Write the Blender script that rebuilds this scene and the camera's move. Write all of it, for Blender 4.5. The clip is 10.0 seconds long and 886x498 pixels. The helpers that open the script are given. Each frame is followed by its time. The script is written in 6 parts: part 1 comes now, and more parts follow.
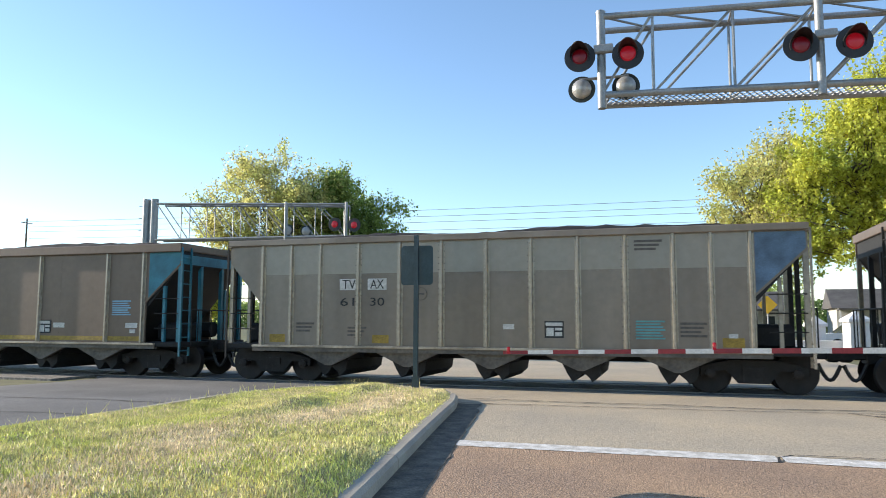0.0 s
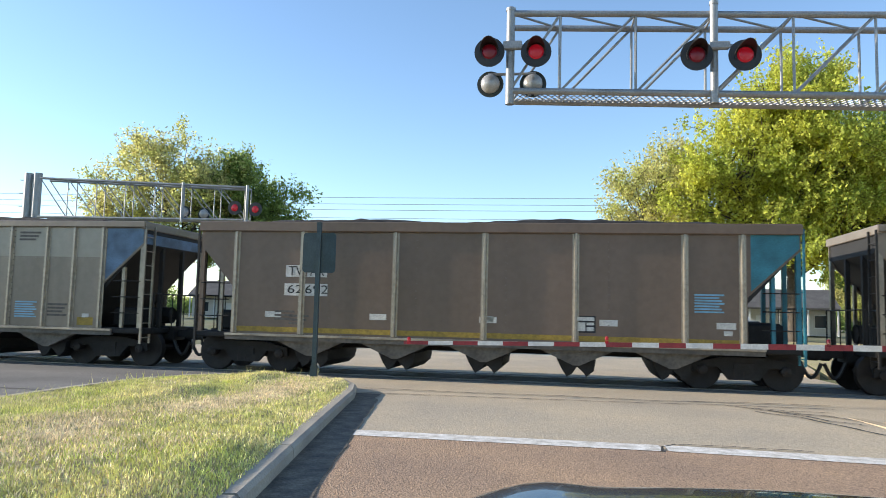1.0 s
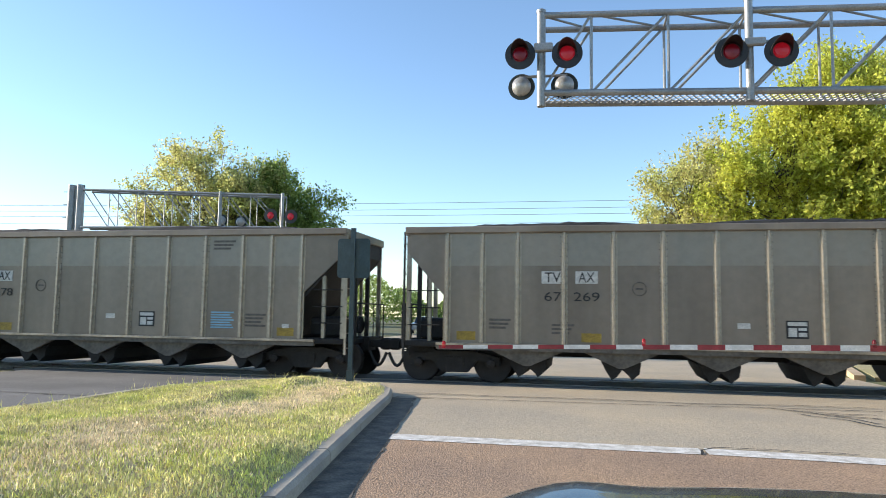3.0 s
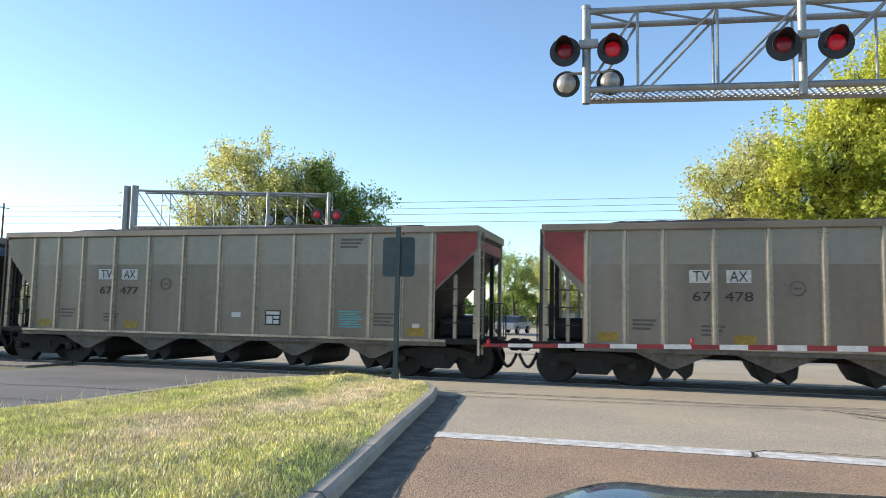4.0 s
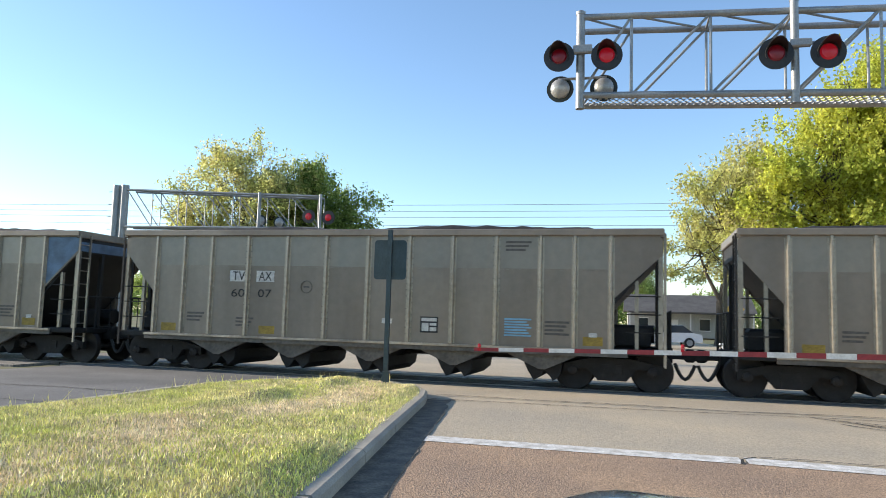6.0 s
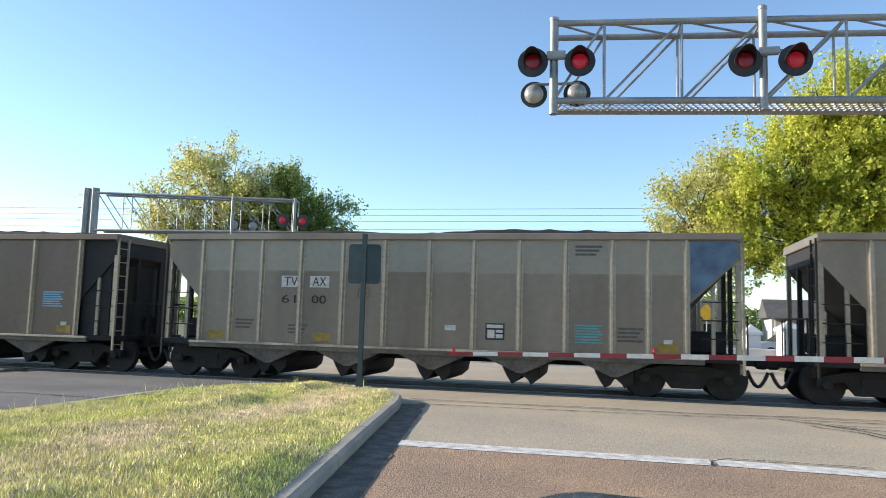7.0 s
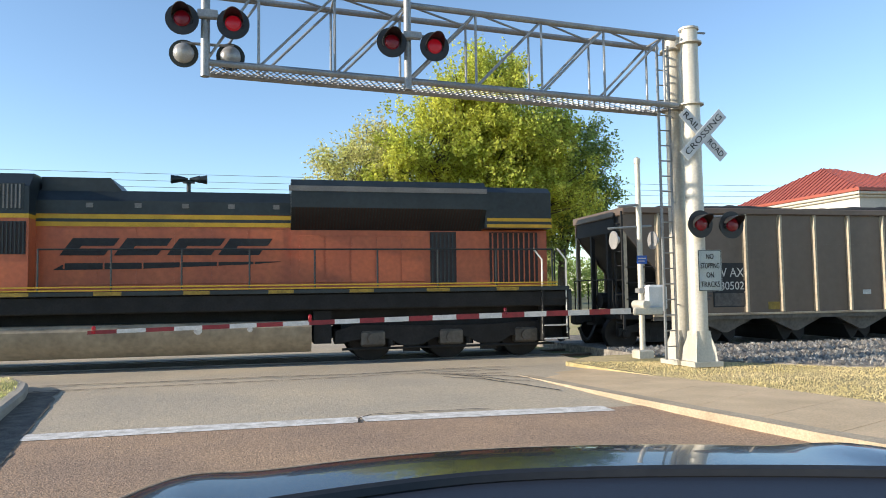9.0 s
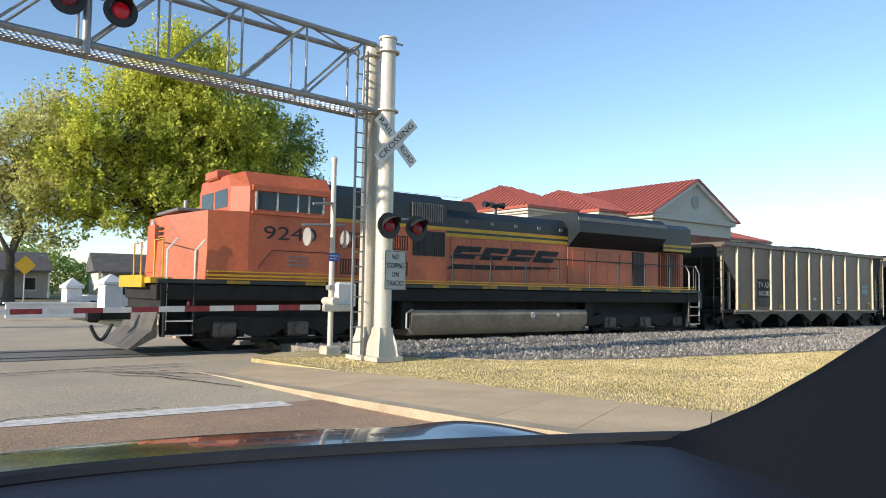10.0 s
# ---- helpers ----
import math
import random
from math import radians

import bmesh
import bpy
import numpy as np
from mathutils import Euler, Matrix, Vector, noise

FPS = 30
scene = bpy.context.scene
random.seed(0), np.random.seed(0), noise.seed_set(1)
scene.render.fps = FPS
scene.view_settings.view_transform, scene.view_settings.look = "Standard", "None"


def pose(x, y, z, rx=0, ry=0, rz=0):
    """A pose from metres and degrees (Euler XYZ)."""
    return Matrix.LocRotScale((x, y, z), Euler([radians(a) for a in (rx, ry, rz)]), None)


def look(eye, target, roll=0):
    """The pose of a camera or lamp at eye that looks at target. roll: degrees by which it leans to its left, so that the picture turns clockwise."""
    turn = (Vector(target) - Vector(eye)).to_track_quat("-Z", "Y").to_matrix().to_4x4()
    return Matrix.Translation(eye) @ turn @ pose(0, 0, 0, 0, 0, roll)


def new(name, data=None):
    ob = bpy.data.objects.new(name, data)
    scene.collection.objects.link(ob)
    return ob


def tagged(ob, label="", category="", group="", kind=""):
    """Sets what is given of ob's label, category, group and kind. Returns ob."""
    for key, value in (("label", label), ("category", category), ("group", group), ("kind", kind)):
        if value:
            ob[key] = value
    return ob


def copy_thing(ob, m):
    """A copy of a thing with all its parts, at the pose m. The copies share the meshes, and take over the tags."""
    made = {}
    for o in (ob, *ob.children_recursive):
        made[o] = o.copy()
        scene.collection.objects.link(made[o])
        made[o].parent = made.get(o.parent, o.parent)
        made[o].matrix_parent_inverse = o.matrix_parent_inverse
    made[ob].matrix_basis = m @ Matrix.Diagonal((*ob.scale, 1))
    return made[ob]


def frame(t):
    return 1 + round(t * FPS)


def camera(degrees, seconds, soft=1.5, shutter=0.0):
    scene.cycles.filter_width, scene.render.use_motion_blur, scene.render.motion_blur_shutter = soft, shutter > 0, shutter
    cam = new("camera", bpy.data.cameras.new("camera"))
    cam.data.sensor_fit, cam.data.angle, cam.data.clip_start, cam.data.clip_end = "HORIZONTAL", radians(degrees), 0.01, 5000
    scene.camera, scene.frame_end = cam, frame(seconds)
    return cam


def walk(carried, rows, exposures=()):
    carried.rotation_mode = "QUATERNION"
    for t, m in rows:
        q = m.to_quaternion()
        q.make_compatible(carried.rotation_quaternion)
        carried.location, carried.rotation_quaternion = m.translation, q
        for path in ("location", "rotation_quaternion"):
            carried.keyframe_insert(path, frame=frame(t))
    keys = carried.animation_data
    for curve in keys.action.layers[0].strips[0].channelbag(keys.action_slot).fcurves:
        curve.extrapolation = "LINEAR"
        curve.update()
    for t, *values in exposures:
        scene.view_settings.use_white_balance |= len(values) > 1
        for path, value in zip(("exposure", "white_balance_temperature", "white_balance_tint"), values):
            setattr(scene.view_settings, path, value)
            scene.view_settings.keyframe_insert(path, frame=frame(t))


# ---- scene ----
cam = camera(62.6, 10.0, soft=0.9, shutter=0.05)
PATH = [
    (0, (0.987, 0.994, 1.475), (0.446, 2.909, 1.673), 0.18),
    (0.5, (0.985, 1.015, 1.476), (0.618, 2.973, 1.645), 0.76),
    (1, (0.975, 1.029, 1.471), (0.692, 3.001, 1.646), 1.46),
    (1.5, (0.983, 1.011, 1.479), (0.739, 2.988, 1.659), 1.35),
    (2, (0.98, 1.025, 1.481), (0.738, 3.002, 1.665), 1.15),
    (2.5, (0.984, 1.029, 1.458), (0.688, 2.998, 1.645), 0.96),
    (4, (0.996, 1.006, 1.462), (0.501, 2.935, 1.641), 1.07),
    (4.5, (0.998, 1.002, 1.46), (0.488, 2.927, 1.64), 1.28),
    (5, (0.982, 1.029, 1.473), (0.483, 2.957, 1.655), 1.37),
    (5.5, (0.971, 1.025, 1.465), (0.488, 2.957, 1.65), 1.57),
    (7, (1.0, 1.017, 1.464), (0.594, 2.964, 1.666), 1.56),
    (7.5, (0.992, 1.01, 1.471), (0.677, 2.974, 1.679), 1.16),
    (8, (0.988, 1.013, 1.479), (0.837, 2.997, 1.679), 0.15),
    (8.5, (1.014, 1.038, 1.464), (1.138, 3.027, 1.636), -0.85),
    (9, (1.111, 1.022, 1.484), (1.608, 2.955, 1.605), -0.82),
    (9.5, (1.205, 1.012, 1.468), (2.094, 2.801, 1.557), -0.06),
    (10, (1.322, 1.041, 1.435), (2.54, 2.623, 1.551), 0.92),
]
walk(cam, [(t, look(eye, target, roll)) for t, eye, target, roll in PATH], exposures=[(0, 0.95), (7.5, 0.90), (8.5, 0.84), (9.5, 0.70), (10, 0.62)])

# ---- light ----
SUN_EL, SUN_AZ = radians(17), math.atan2(-0.998, -0.03)      # azimuth from +y towards +x
world = bpy.data.worlds.new("sky")
world.use_nodes = True
scene.world = world
wn = world.node_tree
sky = wn.nodes.new("ShaderNodeTexSky")
sky.sky_type, sky.sun_disc = "NISHITA", False
sky.sun_elevation, sky.sun_rotation = SUN_EL, SUN_AZ
sky.air_density, sky.dust_density, sky.ozone_density = 0.92, 0.1, 2.4
wn.links.new(sky.outputs[0], wn.nodes["Background"].inputs[0])
wn.nodes["Background"].inputs[1].default_value = 0.15
sun = new("sun", bpy.data.lights.new("sun", "SUN"))
sun.data.energy, sun.data.angle, sun.data.color = 4.5, radians(0.6), (1.0, 0.89, 0.75)
to_sun = Vector((math.sin(SUN_AZ) * math.cos(SUN_EL), math.cos(SUN_AZ) * math.cos(SUN_EL), math.sin(SUN_EL)))
sun.matrix_world = look(to_sun * 100, (0, 0, 0))


# ---- materials ----
def mat(name, color, rough=0.6, metal=0.0, var=0.25, scale=3.0, fine=40.0, bump=0.15, tint=None, obj_var=0.0, streak=0.0, coat=0.0, emit=None, power=0.0, island=0.0):
    """A surface with broad stains and fine grain; streak adds vertical run-off marks."""
    m = bpy.data.materials.new(name)
    m.use_nodes = True
    nt = m.node_tree
    n, l = nt.nodes, nt.links
    b = n["Principled BSDF"]
    tc = n.new("ShaderNodeTexCoord")
    big, small = n.new("ShaderNodeTexNoise"), n.new("ShaderNodeTexNoise")
    big.inputs["Scale"].default_value, big.inputs["Detail"].default_value = scale, 6
    small.inputs["Scale"].default_value, small.inputs["Detail"].default_value = fine, 4
    mp = n.new("ShaderNodeMapping")
    l.new(tc.outputs["Object"], mp.inputs[0])
    if streak:
        mp.inputs["Scale"].default_value = (1, 1, 1 - streak)
    l.new(mp.outputs[0], big.inputs["Vector"])
    l.new(tc.outputs["Object"], small.inputs["Vector"])
    c = Vector(color)
    d = Vector(tint) if tint else c * (1 - var)
    ramp = n.new("ShaderNodeValToRGB")
    ramp.color_ramp.elements[0].position, ramp.color_ramp.elements[1].position = 0.35, 0.68
    ramp.color_ramp.elements[0].color = (*d, 1)
    ramp.color_ramp.elements[1].color = (*c, 1)
    l.new(big.outputs["Fac"], ramp.inputs[0])
    grain = n.new("ShaderNodeMapRange")
    grain.inputs["From Min"].default_value, grain.inputs["From Max"].default_value = 0.3, 0.7
    grain.inputs["To Min"].default_value, grain.inputs["To Max"].default_value = 1 - var * 0.6, 1 + var * 0.6
    l.new(small.outputs["Fac"], grain.inputs[0])
    mul = n.new("ShaderNodeVectorMath")
    mul.operation = "SCALE"
    l.new(ramp.outputs[0], mul.inputs[0])
    l.new(grain.outputs[0], mul.inputs["Scale"])
    out = mul.outputs[0]
    if obj_var or island:
        src = n.new("ShaderNodeObjectInfo").outputs["Random"] if obj_var else n.new("ShaderNodeNewGeometry").outputs["Random Per Island"]
        amount = obj_var or island
        r = n.new("ShaderNodeMapRange")
        r.inputs["To Min"].default_value, r.inputs["To Max"].default_value = 1 - amount, 1 + amount
        l.new(src, r.inputs[0])
        m2 = n.new("ShaderNodeVectorMath")
        m2.operation = "SCALE"
        l.new(out, m2.inputs[0])
        l.new(r.outputs[0], m2.inputs["Scale"])
        out = m2.outputs[0]
    l.new(out, b.inputs["Base Color"])
    b.inputs["Roughness"].default_value, b.inputs["Metallic"].default_value = rough, metal
    b.inputs["Coat Weight"].default_value = coat
    if bump:
        bp = n.new("ShaderNodeBump")
        bp.inputs["Strength"].default_value, bp.inputs["Distance"].default_value = bump, 0.02
        l.new(small.outputs["Fac"], bp.inputs["Height"])
        l.new(bp.outputs[0], b.inputs["Normal"])
    if emit:
        b.inputs["Emission Color"].default_value, b.inputs["Emission Strength"].default_value = (*emit, 1), power
    return m


M = {
    "asphalt_pale": mat("asphalt_pale", (0.50, 0.405, 0.275), 0.9, var=0.4, scale=0.45, fine=38, bump=0.6, tint=(0.40, 0.335, 0.245)),
    "asphalt_red": mat("asphalt_red", (0.42, 0.275, 0.165), 0.92, var=0.9, scale=0.7, fine=58, bump=0.8, tint=(0.32, 0.215, 0.14)),
    "asphalt_dark": mat("asphalt_dark", (0.19, 0.18, 0.165), 0.9, var=0.4, scale=0.4, fine=40, bump=0.5),
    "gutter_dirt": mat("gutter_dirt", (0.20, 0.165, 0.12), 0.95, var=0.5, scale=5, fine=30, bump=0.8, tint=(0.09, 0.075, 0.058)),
    "crack": mat("crack", (0.03, 0.028, 0.025), 0.95, var=0.3),
    "paint_white": mat("paint_white", (0.84, 0.80, 0.73), 0.7, var=0.35, scale=7, fine=40, bump=0.1, tint=(0.50, 0.46, 0.39)),
    "concrete": mat("concrete", (0.44, 0.385, 0.30), 0.9, var=0.25, scale=1.2, fine=50, bump=0.4, tint=(0.33, 0.29, 0.235)),
    "kerb_tan": mat("kerb_tan", (0.46, 0.37, 0.25), 0.9, var=0.3, scale=1.5, fine=45, bump=0.4, tint=(0.34, 0.27, 0.18)),
    "concrete_tan": mat("concrete_tan", (0.64, 0.475, 0.29), 0.9, var=0.25, scale=1.2, fine=50, bump=0.4, tint=(0.50, 0.37, 0.22)),
    "soil": mat("soil", (0.38, 0.34, 0.13), 0.95, var=0.4, scale=0.8, fine=20, bump=0.6, tint=(0.44, 0.35, 0.19)),
    "soil_dry": mat("soil_dry", (0.54, 0.42, 0.22), 0.95, var=0.35, scale=0.8, fine=25, bump=0.6, tint=(0.26, 0.22, 0.09)),
    "meadow": mat("meadow", (0.10, 0.12, 0.04), 0.95, var=0.4, scale=0.15, fine=4, bump=0.4, tint=(0.16, 0.14, 0.07)),
    "blade": mat("blade", (0.60, 0.62, 0.15), 0.7, var=0.4, scale=0.9, fine=4, bump=0, tint=(0.76, 0.68, 0.30), island=0.4),
    "straw_pale": mat("straw_pale", (0.92, 0.77, 0.52), 0.8, var=0.35, scale=1.1, fine=4, bump=0, tint=(0.76, 0.62, 0.38), island=0.35),
    "straw": mat("straw", (0.66, 0.53, 0.28), 0.8, var=0.4, scale=0.7, fine=3, bump=0, tint=(0.48, 0.39, 0.16), island=0.3),
    "stone": mat("stone", (0.37, 0.335, 0.285), 0.9, var=0.4, scale=4, fine=30, bump=0.3, island=0.5),
    "gravel": mat("gravel", (0.28, 0.25, 0.21), 0.95, var=0.5, scale=6, fine=14, bump=1.0),
    "rail": mat("rail", (0.12, 0.09, 0.07), 0.5, 0.8, var=0.4, scale=3),
    "rail_top": mat("rail_top", (0.22, 0.20, 0.18), 0.5, 1.0, var=0.2, scale=2),
    "tie": mat("tie", (0.05, 0.04, 0.03), 0.9, var=0.4),
    "galv": mat("galv", (0.34, 0.345, 0.34), 0.5, 0.5, var=0.25, scale=2.5, fine=30, bump=0.08),
    "pole_paint": mat("pole_paint", (0.60, 0.57, 0.49), 0.5, 0.2, var=0.18, scale=1.5, fine=25, bump=0.08, streak=0.8, tint=(0.46, 0.42, 0.34)),
    "black": mat("black", (0.02, 0.02, 0.02), 0.5, var=0.3, bump=0.05),
    "dark_back": mat("dark_back", (0.045, 0.055, 0.05), 0.6, 0.2, var=0.3),
    "lamp_off": mat("lamp_off", (0.10, 0.004, 0.010), 0.25, var=0.2, fine=90, bump=0.2, emit=(0.6, 0.0, 0.02), power=0.03),
    "lamp_on": mat("lamp_on", (0.17, 0.004, 0.010), 0.25, var=0.2, fine=90, bump=0.2, emit=(1.0, 0.015, 0.04), power=0.09),
    "lens_clear": mat("lens_clear", (0.42, 0.41, 0.39), 0.3, 0.3, var=0.2),
    "sign_white": mat("sign_white", (0.66, 0.66, 0.64), 0.4, var=0.12, scale=3),
    "sign_grey": mat("sign_grey", (0.40, 0.44, 0.42), 0.5, var=0.15, scale=3),
    "sign_green": mat("sign_green", (0.045, 0.072, 0.080), 0.55, 0.3, var=0.3, scale=4),
    "sign_blue": mat("sign_blue", (0.02, 0.10, 0.42), 0.4, var=0.15),
    "sign_yellow": mat("sign_yellow", (0.75, 0.42, 0.02), 0.5, var=0.15),
    "red_paint": mat("red_paint", (0.27, 0.022, 0.028), 0.5, var=0.25, scale=6),
    "white_paint": mat("white_paint", (0.66, 0.64, 0.6), 0.5, var=0.2, scale=6),
    "letter": mat("letter", (0.025, 0.025, 0.025), 0.7, var=0.4, scale=9),
    "letter_pale": mat("letter_pale", (0.62, 0.60, 0.55), 0.7, var=0.3, scale=9),
    "hopper_grey": mat("hopper_grey", (0.248, 0.206, 0.163), 0.42, 0.3, var=0.10, scale=0.9, fine=7, bump=0.015, streak=0.85, obj_var=0.08, tint=(0.165, 0.134, 0.104)),
    "hopper_pale": mat("hopper_pale", (0.272, 0.234, 0.190), 0.38, 0.3, var=0.10, scale=1.1, fine=7, bump=0.015, streak=0.85, obj_var=0.08, tint=(0.24, 0.22, 0.185)),
    "hopper_brown": mat("hopper_brown", (0.165, 0.116, 0.086), 0.45, 0.25, var=0.12, scale=0.9, fine=7, bump=0.02, streak=0.85, tint=(0.125, 0.090, 0.066)),
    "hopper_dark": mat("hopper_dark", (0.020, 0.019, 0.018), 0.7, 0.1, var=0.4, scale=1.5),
    "rib_grey": mat("rib_grey", (0.40, 0.35, 0.28), 0.35, 0.5, var=0.3, scale=1.6, fine=9, bump=0.02, streak=0.8, tint=(0.19, 0.17, 0.14)),
    "apron": mat("apron", (0.13, 0.115, 0.095), 0.6, 0.2, var=0.4, scale=2.0, fine=14, tint=(0.08, 0.07, 0.058)),
    "rib_pale": mat("rib_pale", (0.44, 0.38, 0.28), 0.45, 0.3, var=0.3, scale=1.4, fine=14, bump=0.1, streak=0.8, tint=(0.26, 0.21, 0.15)),
    "teal": mat("teal", (0.03, 0.20, 0.26), 0.5, var=0.3, scale=2, tint=(0.015, 0.11, 0.15)),
    "blue_patch": mat("blue_patch", (0.11, 0.19, 0.29), 0.5, var=0.3, scale=2, tint=(0.05, 0.085, 0.13)),
    "red_patch": mat("red_patch", (0.30, 0.045, 0.04), 0.5, var=0.3, scale=2, tint=(0.2, 0.03, 0.03)),
    "stencil_teal": mat("stencil_teal", (0.10, 0.33, 0.34), 0.5, var=0.3, scale=6),
    "stencil_blue": mat("stencil_blue", (0.20, 0.42, 0.56), 0.5, var=0.3, scale=6),
    "stencil_yellow": mat("stencil_yellow", (0.34, 0.225, 0.03), 0.6, var=0.4, scale=8),
    "stencil_dim": mat("stencil_dim", (0.12, 0.105, 0.09), 0.7, var=0.4, scale=9),
    "truck_black": mat("truck_black", (0.018, 0.017, 0.016), 0.75, 0.2, var=0.5, scale=3, fine=20),
    "wheel_steel": mat("wheel_steel", (0.026, 0.022, 0.020), 0.6, 0.4, var=0.4, scale=4),
    "coal": mat("coal", (0.012, 0.012, 0.012), 0.95, var=0.6, scale=5, fine=14, bump=1.0),
    "loco_orange": mat("loco_orange", (0.53, 0.132, 0.050), 0.42, var=0.2, scale=1.2, fine=10, bump=0.01, streak=0.7, tint=(0.40, 0.096, 0.042)),
    "loco_black": mat("loco_black", (0.018, 0.026, 0.029), 0.4, var=0.4, scale=1.5, fine=10, bump=0.01),
    "loco_yellow": mat("loco_yellow", (0.62, 0.36, 0.02), 0.5, var=0.2, scale=3),
    "loco_grey": mat("loco_grey", (0.20, 0.19, 0.175), 0.5, 0.1, var=0.3, scale=2),
    "tank": mat("tank", (0.33, 0.275, 0.195), 0.4, 0.1, var=0.3, scale=1.2, fine=8, bump=0.01, tint=(0.23, 0.19, 0.135)),
    "louvre": mat("louvre", (0.035, 0.02, 0.018), 0.6, var=0.3),
    "rail_white": mat("rail_white", (0.70, 0.68, 0.62), 0.5, var=0.2, scale=5),
    "bark": mat("bark", (0.10, 0.08, 0.06), 0.9, var=0.4, scale=3, fine=12, bump=0.8),
    "roof_seam": mat("roof_seam", (0.22, 0.055, 0.045), 0.5, 0.1, var=0.15, scale=0.4, fine=6, bump=0.1),
    "roof_red": mat("roof_red", (0.37, 0.098, 0.068), 0.5, 0.1, var=0.15, scale=0.4, fine=6, bump=0.1),
    "cream": mat("cream", (0.57, 0.54, 0.48), 0.8, var=0.12, scale=0.5, fine=8, bump=0.1),
    "brick": mat("brick", (0.27, 0.115, 0.075), 0.85, var=0.3, scale=1, fine=20, bump=0.3),
    "siding": mat("siding", (0.42, 0.42, 0.40), 0.8, var=0.2, scale=0.6, fine=6, bump=0.2),
    "roof_grey": mat("roof_grey", (0.11, 0.105, 0.10), 0.9, var=0.3, scale=1, fine=10, bump=0.4),
    "white_block": mat("white_block", (0.72, 0.71, 0.69), 0.8, var=0.12, scale=1, fine=20, bump=0.2),
    "car_paint": mat("car_paint", (0.010, 0.012, 0.017), 0.22, 0.0, var=0.15, scale=2, bump=0, coat=0.6),
    "car_grey": mat("car_grey", (0.30, 0.32, 0.34), 0.25, 0.4, var=0.1, bump=0, coat=0.8),
    "car_white": mat("car_white", (0.70, 0.70, 0.70), 0.25, 0.1, var=0.1, bump=0, coat=0.8),
    "trim_black": mat("trim_black", (0.003, 0.0045, 0.008), 0.85, var=0.15, scale=3, fine=160, bump=0.03),
    "dash": mat("dash", (0.011, 0.017, 0.031), 0.6, var=0.15, scale=3, fine=160, bump=0.03),
    "tyre": mat("tyre", (0.02, 0.02, 0.02), 0.85, var=0.3),
    "wire": mat("wire", (0.42, 0.46, 0.50), 0.6, var=0.1, bump=0),
    "wood": mat("wood", (0.13, 0.10, 0.075), 0.9, var=0.3, scale=2, fine=12),
}


def leaf(name, color, other):
    """Thin leaves: light both comes back from them and shines through."""
    m = bpy.data.materials.new(name)
    m.use_nodes = True
    n, l = m.node_tree.nodes, m.node_tree.links
    n.remove(n["Principled BSDF"])
    tc, nz, rp = n.new("ShaderNodeTexCoord"), n.new("ShaderNodeTexNoise"), n.new("ShaderNodeValToRGB")
    nz.inputs["Scale"].default_value = 0.35
    l.new(tc.outputs["Object"], nz.inputs["Vector"])
    rp.color_ramp.elements[0].position, rp.color_ramp.elements[1].position = 0.38, 0.62
    rp.color_ramp.elements[0].color, rp.color_ramp.elements[1].color = (*other, 1), (*color, 1)
    l.new(nz.outputs["Fac"], rp.inputs[0])
    geo, rg, mul = n.new("ShaderNodeNewGeometry"), n.new("ShaderNodeMapRange"), n.new("ShaderNodeVectorMath")
    rg.inputs["To Min"].default_value, rg.inputs["To Max"].default_value = 0.6, 1.45
    l.new(geo.outputs["Random Per Island"], rg.inputs[0])
    mul.operation = "SCALE"
    l.new(rp.outputs[0], mul.inputs[0])
    l.new(rg.outputs[0], mul.inputs["Scale"])
    df, tr, mx = n.new("ShaderNodeBsdfDiffuse"), n.new("ShaderNodeBsdfTranslucent"), n.new("ShaderNodeMixShader")
    mx.inputs[0].default_value = 0.58
    l.new(mul.outputs[0], df.inputs[0])
    l.new(mul.outputs[0], tr.inputs[0])
    l.new(df.outputs[0], mx.inputs[1])
    l.new(tr.outputs[0], mx.inputs[2])
    l.new(mx.outputs[0], n["Material Output"].inputs[0])
    return m


M["trim_black"].node_tree.nodes["Principled BSDF"].inputs["Specular IOR Level"].default_value = 0.12
M["leaf_yellow"] = leaf("leaf_yellow", (0.61, 0.61, 0.12), (0.44, 0.49, 0.10))
M["leaf_tan"] = leaf("leaf_tan", (0.60, 0.56, 0.24), (0.50, 0.52, 0.18))
M["leaf_green"] = leaf("leaf_green", (0.33, 0.40, 0.12), (0.22, 0.30, 0.09))
glass = bpy.data.materials.new("window_glass")
glass.use_nodes = True
gb = glass.node_tree.nodes["Principled BSDF"]
gb.inputs["Base Color"].default_value, gb.inputs["Roughness"].default_value = (0.03, 0.04, 0.05, 1), 0.08
gb.inputs["Specular IOR Level"].default_value = 0.4
M["glass"] = glass


